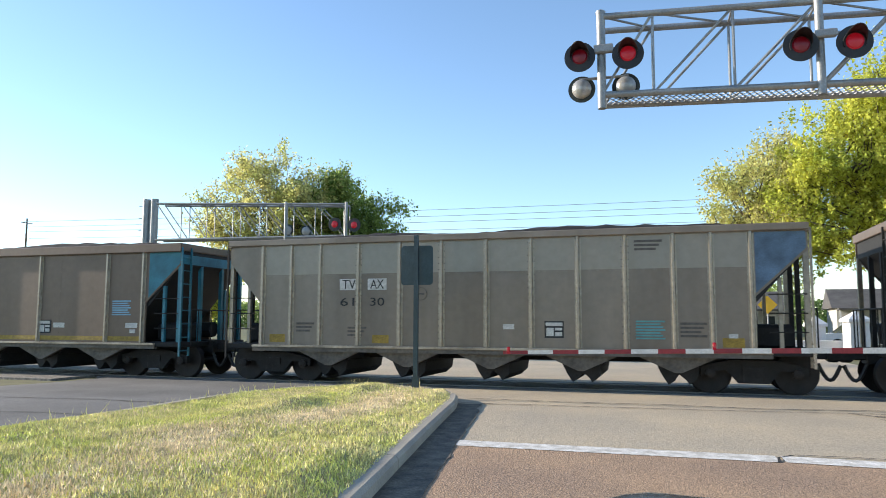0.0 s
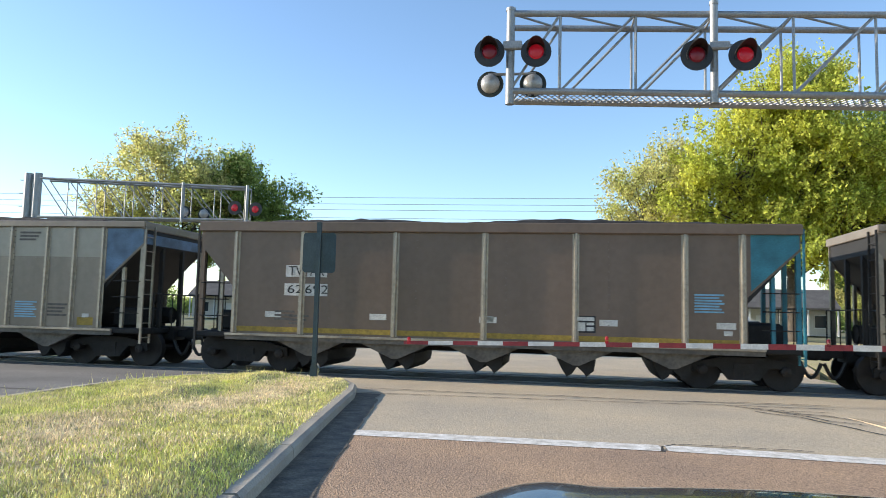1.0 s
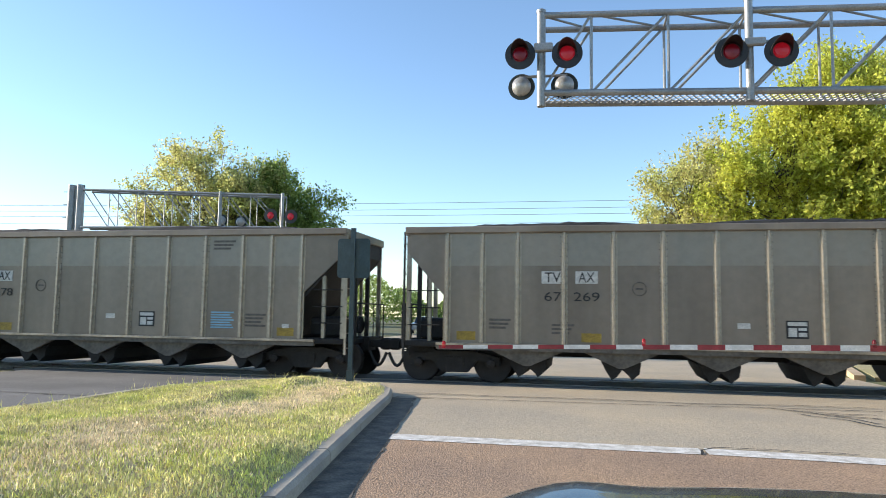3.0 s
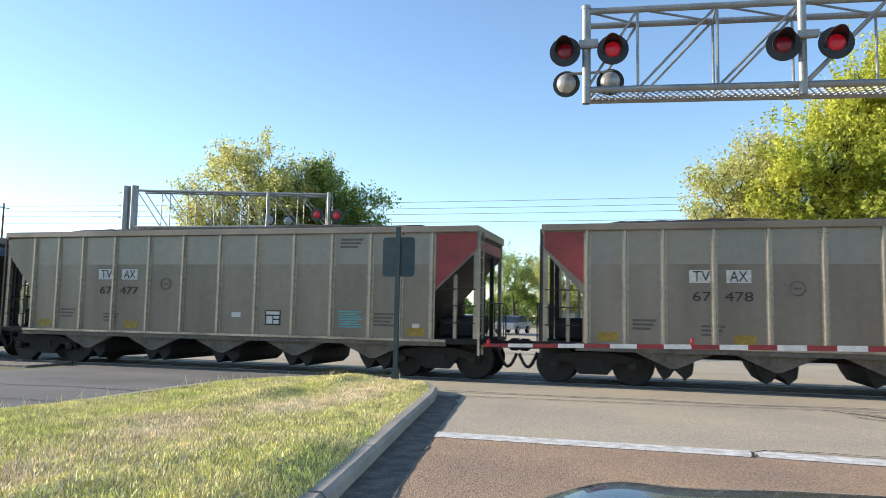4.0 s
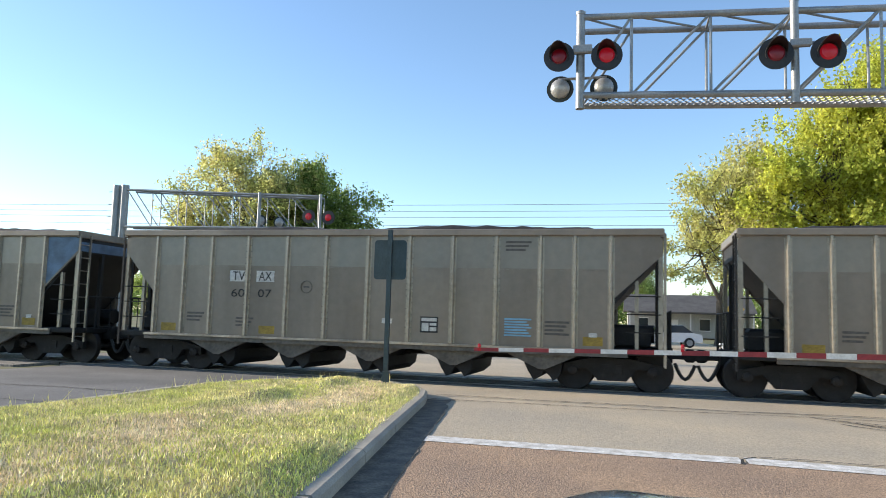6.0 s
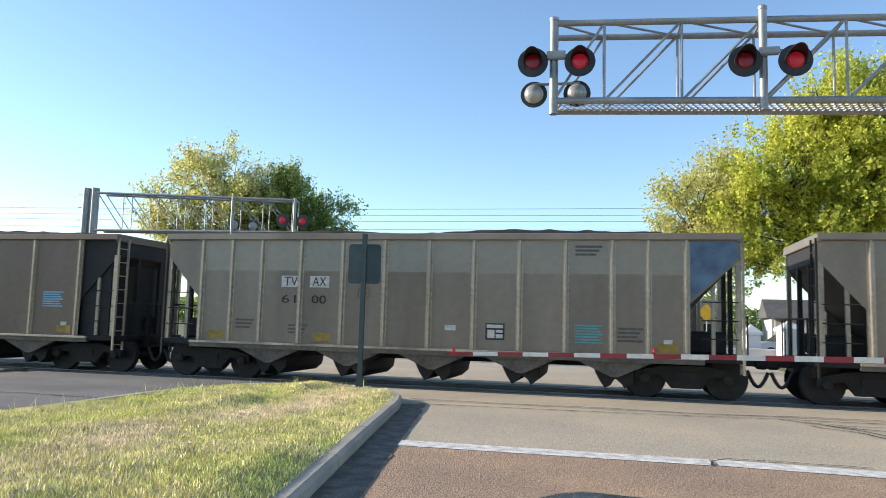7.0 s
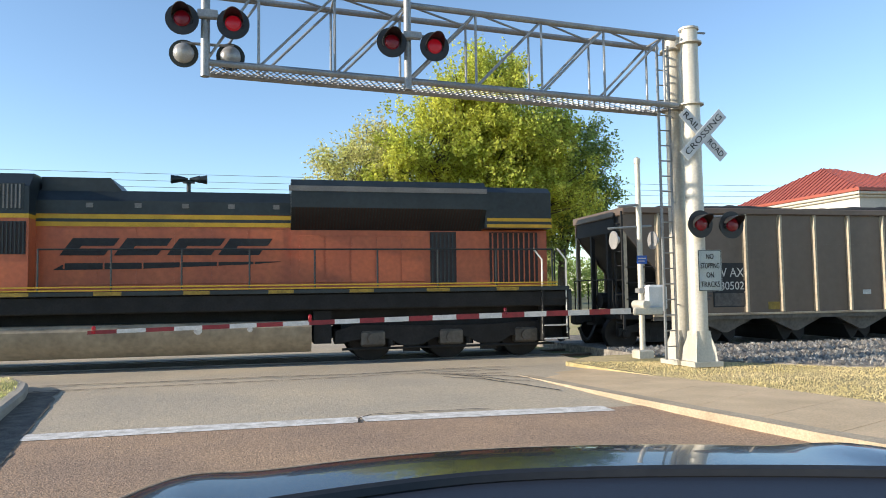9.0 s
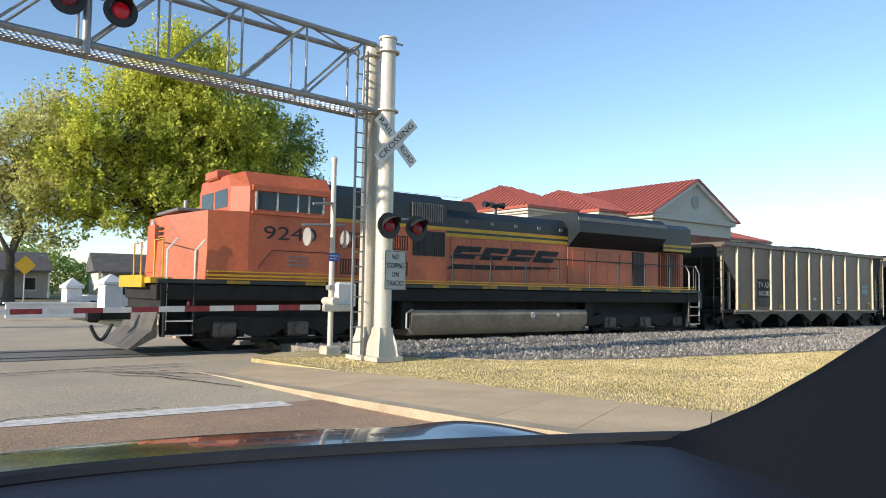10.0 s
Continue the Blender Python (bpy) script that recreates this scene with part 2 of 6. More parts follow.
# ---- mesh helpers ----
class Shape:
    """A growing mesh made of simple solids."""

    def __init__(self):
        self.v, self.f = [], []

    def add(self, verts, faces):
        k = len(self.v)
        self.v += [tuple(p) for p in verts]
        self.f += [tuple(i + k for i in f) for f in faces]
        return self

    def box(self, x0, x1, y0, y1, z0, z1, m=None, bevel=0.0):
        if bevel:
            b = bevel
            ring = lambda z, e: [(x0 + e, y0 + e, z), (x1 - e, y0 + e, z), (x1 - e, y1 - e, z), (x0 + e, y1 - e, z)]
            pts = ring(z0, b) + ring(z0 + b, 0) + ring(z1 - b, 0) + ring(z1, b)
            faces = [(3, 2, 1, 0), (12, 13, 14, 15)]
            for r in range(3):
                faces += [(r * 4 + i, r * 4 + (i + 1) % 4, r * 4 + 4 + (i + 1) % 4, r * 4 + 4 + i) for i in range(4)]
        else:
            pts = [(x, y, z) for z in (z0, z1) for x, y in ((x0, y0), (x1, y0), (x1, y1), (x0, y1))]
            faces = [(3, 2, 1, 0), (4, 5, 6, 7), (0, 1, 5, 4), (1, 2, 6, 5), (2, 3, 7, 6), (3, 0, 4, 7)]
        if m is not None:
            pts = [m @ Vector(p) for p in pts]
        return self.add(pts, faces)

    def tube(self, a, b, r, r2=None, n=10):
        a, b = Vector(a), Vector(b)
        r2 = r if r2 is None else r2
        w = (b - a).normalized()
        u = w.orthogonal().normalized()
        v = w.cross(u)
        pts = [a + (u * math.cos(t) + v * math.sin(t)) * r for t in [2 * math.pi * i / n for i in range(n)]]
        pts += [b + (u * math.cos(t) + v * math.sin(t)) * r2 for t in [2 * math.pi * i / n for i in range(n)]]
        faces = [(i, (i + 1) % n, n + (i + 1) % n, n + i) for i in range(n)] + [tuple(range(n - 1, -1, -1)), tuple(range(n, 2 * n))]
        return self.add(pts, faces)

    def line(self, pts, r, n=8):
        """One bent tube through the points."""
        p = [Vector(q) for q in pts]
        u = None
        rings = []
        for i, q in enumerate(p):
            w = (p[min(i + 1, len(p) - 1)] - p[max(i - 1, 0)]).normalized()
            u = w.orthogonal().normalized() if u is None else (u - w * u.dot(w)).normalized()
            v = w.cross(u)
            rings += [q + (u * math.cos(t) + v * math.sin(t)) * r for t in [2 * math.pi * k / n for k in range(n)]]
        m = len(p)
        faces = [(i * n + k, i * n + (k + 1) % n, (i + 1) * n + (k + 1) % n, (i + 1) * n + k) for i in range(m - 1) for k in range(n)]
        return self.add(rings, faces + [tuple(range(n - 1, -1, -1)), tuple(range((m - 1) * n, m * n))])

    def prism(self, poly, d0, d1, axis="y"):
        """poly: points of the two other axes in order; extruded from d0 to d1 along the axis."""
        put = {"y": lambda p, d: (p[0], d, p[1]), "x": lambda p, d: (d, p[0], p[1]), "z": lambda p, d: (p[0], p[1], d)}[axis]
        n = len(poly)
        pts = [put(p, d0) for p in poly] + [put(p, d1) for p in poly]
        return self.add(pts, [(i, (i + 1) % n, n + (i + 1) % n, n + i) for i in range(n)] + [tuple(range(n - 1, -1, -1)), tuple(range(n, 2 * n))])

    def lathe(self, prof, centre, axis="y", n=20):
        """prof: (radius, offset along the axis)."""
        c = Vector(centre)
        pts = []
        for r, d in prof:
            for i in range(n):
                t = 2 * math.pi * i / n
                p = {"y": (r * math.cos(t), d, r * math.sin(t)), "x": (d, r * math.cos(t), r * math.sin(t)), "z": (r * math.cos(t), r * math.sin(t), d)}[axis]
                pts.append(c + Vector(p))
        faces = []
        for k in range(len(prof) - 1):
            faces += [(k * n + i, k * n + (i + 1) % n, (k + 1) * n + (i + 1) % n, (k + 1) * n + i) for i in range(n)]
        faces += [tuple(range(n)), tuple(range((len(prof) - 1) * n, len(prof) * n))]
        return self.add(pts, faces)

    def mesh(self, name, material, smooth=False):
        me = bpy.data.meshes.new(name)
        me.from_pydata(self.v, [], self.f)
        bm = bmesh.new()
        bm.from_mesh(me)
        bmesh.ops.recalc_face_normals(bm, faces=bm.faces)
        bm.to_mesh(me)
        bm.free()
        me.materials.append(M[material])
        if smooth:
            me.shade_smooth()
            me.set_sharp_from_angle(angle=radians(40))
        return me


def part(name, shape, material, parent=None, label="", m=None, smooth=False):
    ob = new(name, shape.mesh(name, material, smooth))
    ob.parent = parent
    if m is not None:
        ob.matrix_basis = m
    if label:
        ob["label"] = label
    return ob


def share(name, like, parent, m):
    """Another object on the same mesh."""
    ob = new(name, like.data)
    ob.parent = parent
    ob.matrix_basis = m
    return ob


def thing(name, label, category, m=None, group="", kind=""):
    ob = new(name)
    if m is not None:
        ob.matrix_basis = m
    return tagged(ob, label, category, group, kind)


def structure(name, shape, material, label, category, smooth=False, kind="structure"):
    return tagged(part(name, shape, material, smooth=smooth), label, category, kind=kind)


def words(name, text, size, material, parent, m, label="", depth=0.003, width=None, align="CENTER", shear=0.0):
    """Flat lettering in the local xz plane, facing -y; the middle at m."""
    cu = bpy.data.curves.new(name, "FONT")
    cu.body, cu.size, cu.align_x, cu.align_y, cu.extrude, cu.shear = text, size, align, "CENTER", depth, shear
    cu.resolution_u = 3
    tmp = bpy.data.objects.new(name, cu)
    me = bpy.data.meshes.new_from_object(tmp)
    bpy.data.objects.remove(tmp)
    if width:
        xs = [v.co.x for v in me.vertices]
        k = width / (max(xs) - min(xs))
        for v in me.vertices:
            v.co.x *= k
    me.transform(pose(0, 0, 0, 90, 0, 0))
    me.materials.clear()
    me.materials.append(M[material])
    ob = new(name, me)
    ob.parent = parent
    ob.matrix_basis = m
    if label:
        ob["label"] = label
    return ob


def slab(poly, z0, z1):
    return Shape().prism(poly, z0, z1, "z")


rng = np.random.default_rng(7)


def inside(poly, x, y):
    hit = np.zeros(len(x), bool)
    for (x0, y0), (x1, y1) in zip(poly, poly[1:] + poly[:1]):
        cross = ((y0 > y) != (y1 > y)) & (x < (x1 - x0) * (y - y0) / (y1 - y0 + 1e-12) + x0)
        hit ^= cross
    return hit


def blades(name, poly, z, count, height, width, material, label, category, density=None):
    """Loose grass blades over a polygon: one object."""
    xs, ys = [p[0] for p in poly], [p[1] for p in poly]
    x, y = rng.uniform(min(xs), max(xs), count), rng.uniform(min(ys), max(ys), count)
    keep = inside(poly, x, y)
    if density is not None:
        keep &= rng.uniform(0, 1, count) < density(x, y)
    x, y = x[keep], y[keep]
    n = len(x)
    h = height * rng.uniform(0.45, 1.15, n)
    a = rng.uniform(0, 6.283, n)
    lean = rng.normal(0, 0.45, (n, 2)) * h[:, None]
    w = width * rng.uniform(0.6, 1.4, n)
    zz = np.full(n, z) if np.isscalar(z) else z(x, y)
    p0 = np.stack([x - np.cos(a) * w, y - np.sin(a) * w, zz - 0.01], 1)
    p1 = np.stack([x + np.cos(a) * w, y + np.sin(a) * w, zz - 0.01], 1)
    p2 = np.stack([x + lean[:, 0], y + lean[:, 1], zz + h], 1)
    v = np.stack([p0, p1, p2], 1).reshape(-1, 3)
    me = bpy.data.meshes.new(name)
    me.from_pydata(v, [], np.arange(3 * n).reshape(-1, 3))
    me.materials.append(M[material])
    return tagged(new(name, me), label, category, kind="stuff")


# ---- the plan of the ground ----
RAIL = -0.08                  # top of rail
TRACK = pose(0, 19.28, RAIL, 0, 0, -1.44)


def dip(x, y):
    """The road falls a little towards the track."""
    t = np.clip((np.asarray(y, float) - 12.5) / 5.0, 0, 1)
    return -0.10 * t * t * (3 - 2 * t)


def sheet(name, xs, ys, z, material, label, category):
    s = Shape()
    n = len(ys)
    for x in xs:
        for y in ys:
            s.v.append((x, y, float(dip(x, y)) + z))
    s.f = [(i * n + j, (i + 1) * n + j, (i + 1) * n + j + 1, i * n + j + 1) for i in range(len(xs) - 1) for j in range(n - 1)]
    return structure(name, s, material, label, category)


FINE_Y = [-60, -20, -5, 5, 9, 12.5, 13.5, 14.5, 15.5, 16.5, 17.5, 18.5, 20.5, 24, 30, 45, 60, 100]
ground = sheet("ground", [-1500, -300, -100, -40, -15, 0, 15, 40, 100, 300, 1500], [-1500, -300, -60] + FINE_Y[1:] + [300, 2500], -0.05, "meadow", "grass and bare earth reaching to the horizon", "ground")
road = sheet("road", [-13.6, -6.5, 0, 6.5, 8.5], FINE_Y, -0.012, "asphalt_pale", "worn pale grey asphalt road with cracks", "road")
road_near = sheet("road_near", [-2.3, 2, 6.1, 13], [-60, -20, -5, 5, 9.66], -0.006, "asphalt_red", "reddish-brown chip-sealed asphalt before the stop line", "road")
road_left = sheet("road_left", [-13.6, -9, -6.3], FINE_Y[:13], -0.007, "asphalt_dark", "darker asphalt of the opposite lanes", "road")

MEDIAN = [(0.15, -3), (-1.18, 6.15), (-1.76, 10.0), (-2.22, 13.2), (-2.45, 14.2), (-2.85, 15.0), (-3.5, 15.55), (-4.3, 15.75), (-5.3, 15.5), (-6.1, 14.7), (-6.55, 13.4), (-6.7, 12), (-6.8, 8), (-6.95, 2), (-7.1, -3)]


def inset(poly, d):
    out = []
    n = len(poly)
    for i in range(n):
        a, b, c = Vector(poly[i - 1]), Vector(poly[i]), Vector(poly[(i + 1) % n])
        u, w = (b - a).normalized(), (c - b).normalized()
        nrm = (Vector((-u.y, u.x)) + Vector((-w.y, w.x))).normalized()
        out.append(tuple(b + nrm * d / max(0.4, nrm.dot(Vector((-u.y, u.x))))))
    return out


INNER = inset(MEDIAN, 0.17)


def mound(x, y):
    """The uneven lie of the median: fuller towards the near end, with shallow ruts along it."""
    edge = min(1.0, max(0.0, 2.2 * min(abs(x + 1.26 + 0.147 * (y - 6.7)) - 0.1, abs(x + 6.85) - 0.1)))
    full = 0.13 * min(1.0, max(0.0, (11.0 - y) / 4.5))
    swell = 0.05 * noise.noise((x * 0.55, y * 0.45, 2.0)) + 0.025 * noise.noise((x * 1.9, y * 1.6, 7.0)) + 0.012 * noise.noise((x * 4.5, y * 3.8, 3.0))
    rut = 0.10 * math.exp(-((x + 4.55) / 0.26) ** 2) + 0.05 * math.exp(-((x + 2.75) / 0.22) ** 2)
    return 0.125 + edge * (full + swell + rut * max(0.0, 0.5 + 1.1 * noise.noise((x * 0.8, y * 0.7, 11.0))))


EDGE = inset(MEDIAN, 0.09)
gx, gy = np.linspace(-7.2, 0.2, 68), np.linspace(-3, 15.8, 187)
ok = inside(EDGE, *(a.ravel() for a in np.meshgrid((gx[1:] + gx[:-1]) / 2, (gy[1:] + gy[:-1]) / 2, indexing="ij"))).reshape(67, 186)
lawn = Shape()
lawn.v = [(x, y, mound(x, y) - 0.012) for x in gx for y in gy]
lawn.f = [(i * 187 + j, (i + 1) * 187 + j, (i + 1) * 187 + j + 1, i * 187 + j + 1) for i in range(67) for j in range(186) if ok[i, j]]
median = structure("median", lawn, "soil", "uneven grassed median between the lanes", "median")
kerb = thing("kerb", "weathered grey concrete kerb round the grassed median", "kerb", kind="structure")
k = 0
for (a, b), (c, d) in zip(zip(MEDIAN, MEDIAN[1:] + MEDIAN[:1]), zip(INNER, INNER[1:] + INNER[:1])):
    a, b, c, d = (Vector(p) for p in (a, b, c, d))
    steps = max(1, round((b - a).length / 2.4))
    for i in range(steps):
        t0, t1 = i / steps + 0.004, (i + 1) / steps - 0.004
        o0, o1, n0, n1 = a.lerp(b, t0), a.lerp(b, t1), c.lerp(d, t0), c.lerp(d, t1)
        s = Shape()
        top = 0.14
        pts = [(o0.x, o0.y, -0.2), (o1.x, o1.y, -0.2), (n1.x, n1.y, -0.2), (n0.x, n0.y, -0.2)]
        e0, e1 = o0.lerp(n0, 0.22), o1.lerp(n1, 0.22)
        pts += [(o0.x, o0.y, top - 0.04), (o1.x, o1.y, top - 0.04), (e1.x, e1.y, top), (e0.x, e0.y, top), (n1.x, n1.y, top), (n0.x, n0.y, top)]
        s.add(pts, [(0, 1, 5, 4), (4, 5, 6, 7), (7, 6, 8, 9), (9, 8, 2, 3), (0, 4, 7, 9, 3), (1, 2, 8, 6, 5), (3, 2, 1, 0)])
        part("kerb_stone", s, "concrete", kerb)

# dirt gathered along the kerb; its dark colour also paints in the kerb's shadow
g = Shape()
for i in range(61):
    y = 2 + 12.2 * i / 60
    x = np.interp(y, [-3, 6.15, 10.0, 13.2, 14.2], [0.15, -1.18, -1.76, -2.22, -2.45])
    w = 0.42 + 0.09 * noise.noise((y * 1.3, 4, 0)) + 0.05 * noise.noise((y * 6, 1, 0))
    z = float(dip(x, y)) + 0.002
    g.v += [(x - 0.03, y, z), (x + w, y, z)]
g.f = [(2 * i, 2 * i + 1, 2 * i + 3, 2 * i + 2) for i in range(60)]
structure("gutter", g, "gutter_dirt", "dark dirt and painted kerb shadow along the foot of the kerb", "gutter")

# stop line with its crack
line = thing("stop_line", "worn white stop line painted across the lane", "road marking", kind="structure")
for x0, x1, y0, y1, skew in ((-1.45, 2.29, 9.62, 10.02, -0.04), (2.35, 5.45, 9.60, 10.0, -0.23)):
    part("stripe", Shape().add([(x0, y0, 0.0), (x1, y0 + skew, 0.0), (x1, y1 + skew, 0.0), (x0, y1, 0.0)], [(0, 1, 2, 3)]), "paint_white", line)

cracks = thing("road_cracks", "dark sealed cracks running across the asphalt", "crack", kind="structure")
for pts, w in (([(-2.4, 14.35), (0, 14.45), (2.5, 14.62), (4.2, 14.85), (6.2, 14.9)], 0.03), ([(-2.6, 15.5), (-0.5, 15.35), (1.2, 15.5), (3.0, 15.2), (4.6, 15.6), (6.4, 15.7)], 0.035), ([(2.27, 9.55), (2.33, 9.85), (2.5, 10.07), (3.05, 10.13), (4.1, 10.02)], 0.02), ([(4.4, 13.9), (4.9, 13.2), (5.3, 12.1), (5.6, 11.2)], 0.03), ([(4.2, 14.8), (4.8, 14.0), (5.6, 13.5)], 0.035), ([(4.5, 14.5), (5.1, 14.1), (5.7, 14.15)], 0.03), ([(4.7, 14.2), (5.0, 13.5), (5.2, 12.9), (5.6, 12.6)], 0.03), ([(4.9, 13.9), (5.4, 13.6), (5.75, 13.0)], 0.025), ([(-1.75, 8.0), (-2.0, 10.0), (-2.4, 13.0)], 0.02), ([(-12.5, 12.3), (-9, 12.6), (-6.2, 12.4)], 0.03), ([(-12.5, 10.2), (-8.4, 10.7), (-6.3, 10.6)], 0.025)):
    dense = []
    for (xa, ya), (xb, yb) in zip(pts, pts[1:]):
        for i in range(12):
            t = i / 12
            x, y = xa + (xb - xa) * t, ya + (yb - ya) * t
            dense.append((x + 0.05 * noise.noise((x * 2, y * 2, 5)), y + 0.08 * noise.noise((x * 2.5, y * 2, 9))))
    c = Shape()
    for i, (x, y) in enumerate(dense):
        nx, ny = (dense[min(i + 1, len(dense) - 1)][k] - dense[max(i - 1, 0)][k] for k in (0, 1))
        d = math.hypot(nx, ny)
        ww = w * (0.5 + 0.9 * abs(noise.noise((i * 0.7, w * 90, 1))))
        z = float(dip(x, y)) + 0.003
        c.v += [(x - ny / d * ww, y + nx / d * ww, z), (x + ny / d * ww, y - nx / d * ww, z)]
    c.f = [(2 * i, 2 * i + 1, 2 * i + 3, 2 * i + 2) for i in range(len(dense) - 1)]
    part("crack", c, "crack", cracks)

# right-hand kerb, pavement and dry grass
KR = [(5.73, 13.6), (5.79, 12.4), (5.86, 11.2), (5.94, 10.0), (6.03, 8.9), (6.17, 7.9), (6.33, 6.95), (6.6, 5.9), (7.2, 4.8), (9.5, 3.4), (30, 0.8)]
KI = [(5.96, 13.63), (6.02, 12.43), (6.09, 11.23), (6.17, 10.03), (6.26, 8.93), (6.4, 7.93), (6.56, 6.98), (6.83, 6.02), (7.43, 4.92), (9.73, 3.62), (30.23, 1.02)]
WALK = [(7.45, 14.3), (7.6, 13.2), (7.77, 12.1), (8.0, 11.0), (8.2, 10.0), (8.38, 8.8), (8.55, 7.8), (8.77, 6.9), (9.05, 5.9), (9.9, 4.9), (30, 3.5)]
RISE = [-0.02, 0.01, 0.035, 0.065, 0.085] + [0.10] * 7
right_kerb = thing("right_kerb", "sunlit tan concrete kerb beside the pavement", "kerb", kind="structure")
for i in range(len(KR) - 1):
    s = Shape()
    o0, o1, n0, n1 = KR[i], KR[i + 1], KI[i], KI[i + 1]
    h0, h1 = RISE[i], RISE[i + 1]
    s.add([(*o0, -0.2), (*o1, -0.2), (*n1, -0.2), (*n0, -0.2), (*o0, h0), (*o1, h1), (*n1, h1), (*n0, h0)], [(0, 1, 5, 4), (4, 5, 6, 7), (7, 6, 2, 3), (0, 4, 7, 3), (1, 2, 6, 5), (3, 2, 1, 0)])
    part("kerb_stone", s, "kerb_tan", right_kerb)
pavement = thing("pavement", "tan concrete pavement slabs beside the road", "pavement", kind="structure")
for i in range(len(KI) - 1):
    a, b, c, d = (Vector(p) for p in (KI[i], KI[i + 1], WALK[i + 1], WALK[i]))
    for t0, t1 in ((0.0, 1.0),):
        g = 0.004
        q = [a.lerp(b, t0 + g), a.lerp(b, t1 - g), d.lerp(c, t1 - g), d.lerp(c, t0 + g)]
        z0, z1 = (RISE[i] + (RISE[i + 1] - RISE[i]) * t - 0.012 for t in (t0, t1))
        p = [(*v, -0.3) for v in q] + [(*q[0], z0), (*q[1], z1), (*q[2], z1), (*q[3], z0)]
        part("paving_slab", Shape().add(p, [(3, 2, 1, 0), (4, 5, 6, 7), (0, 1, 5, 4), (1, 2, 6, 5), (2, 3, 7, 6), (3, 0, 4, 7)]), "concrete_tan", pavement)
VERGE = WALK + [(45, 3.0), (45, 9.0), (25, 10.5), (14, 12.2), (10.5, 14.6), (9.7, 16.3), (8.4, 16.2), (7.4, 15.3)]
verge = structure("verge", slab(VERGE, -0.3, 0.02), "soil_dry", "verge of dry straw-coloured grass", "ground")
BALLAST = [(9.5, 16.0), (10.0, 14.6), (10.3, 13.9), (11.6, 12.2), (14, 11.2), (20, 10.2), (32, 9.0), (70, 6.0), (70, 21.5), (9.2, 23.4)]
ballast = structure("ballast", slab(BALLAST, -0.4, 0.05), "gravel", "grey crushed-stone ballast under the track", "ballast")
BALLAST_L = [(-14.5, 17.2), (-14.5, 23.0), (-80, 25.0), (-80, 19.0)]
ballast_l = structure("ballast_left", slab(BALLAST_L, -0.4, -0.09), "gravel", "grey crushed-stone ballast under the track", "ballast")

# rails on the crossing
for name, off in (("rail_near", -0.7525), ("rail_far", 0.7525)):
    r = thing(name, "worn steel rail set into the crossing", "rail", TRACK, kind="structure")
    part("rail_web", Shape().box(-150, 150, off - 0.06, off + 0.06, -0.16, -0.02), "rail", r)
    part("rail_head", Shape().box(-150, 150, off - 0.036, off + 0.036, -0.02, 0.0), "rail_top", r)
for i, (y0, y1) in enumerate(((-1.3, -0.86), (-0.62, 0.62), (0.86, 1.3))):
    structure("crossing_panel", Shape().box(-14, 8.5, y0, y1, -0.2, -0.012), "asphalt_dark", "dark crossing panel between the rails", "crossing panel").matrix_basis = TRACK


# ---- the train ----

def travelled(t):
    """Metres run since the start, at a steady pace."""
    return 17.63 * t


CAR_LEN, FIRST = 15.44, 12.74
TOP, SILL = 3.66, 0.92
moving = []                                   # (thing, place along the track at the start)
wheels = []


def truck(parent, x, wb=0.88):
    t = part("truck", Shape().box(-0.35, 0.35, -0.95, 0.95, 0.35, 0.62, bevel=0.04).box(-0.22, 0.22, -1.1, 1.1, 0.42, 0.60), "truck_black", parent, "black cast-steel truck", pose(x, 0, 0))
    for y in (-1.0, 1.0):
        s = Shape()
        s.prism([(-wb - 0.2, 0.40), (-wb - 0.2, 0.60), (-0.45, 0.74), (0.45, 0.74), (wb + 0.2, 0.60), (wb + 0.2, 0.40), (wb - 0.12, 0.50), (0.55, 0.52), (0.32, 0.24), (-0.32, 0.24), (-0.55, 0.52), (-wb + 0.12, 0.50)], y - 0.07, y + 0.07)
        part("side_frame", s, "truck_black", t)
        s = Shape()
        for dx in (-0.2, 0, 0.2):
            s.tube((dx, y, 0.27), (dx, y, 0.5), 0.075, n=8)
        part("springs", s, "wheel_steel", t)
    for dx in (-wb, wb):
        s = Shape()
        for y in (-0.76, 0.76):
            e = math.copysign(1, y)
            s.lathe([(0.10, -0.07 * e), (0.30, -0.05 * e), (0.38, -0.07 * e), (0.485, -0.09 * e), (0.457, 0.04 * e), (0.40, 0.05 * e), (0.30, 0.02 * e), (0.12, 0.06 * e)], (0, y, 0), "y", 24)
            s.lathe([(0.11, 0.2 * e), (0.11, 0.36 * e), (0.07, 0.38 * e)], (0, y, 0), "y", 10)
            for i in range(3):
                an = i * 2.0944
                s.tube((0.06 * math.cos(an), y + 0.38 * e, 0.06 * math.sin(an)), (0.06 * math.cos(an), y + 0.40 * e, 0.06 * math.sin(an)), 0.018, n=6)
        s.tube((0, -0.9, 0), (0, 0.9, 0), 0.08)
        part("wheelset", s, "wheel_steel", t, "worn steel wheelset", pose(dx, 0, 0.457), smooth=True)
    return t


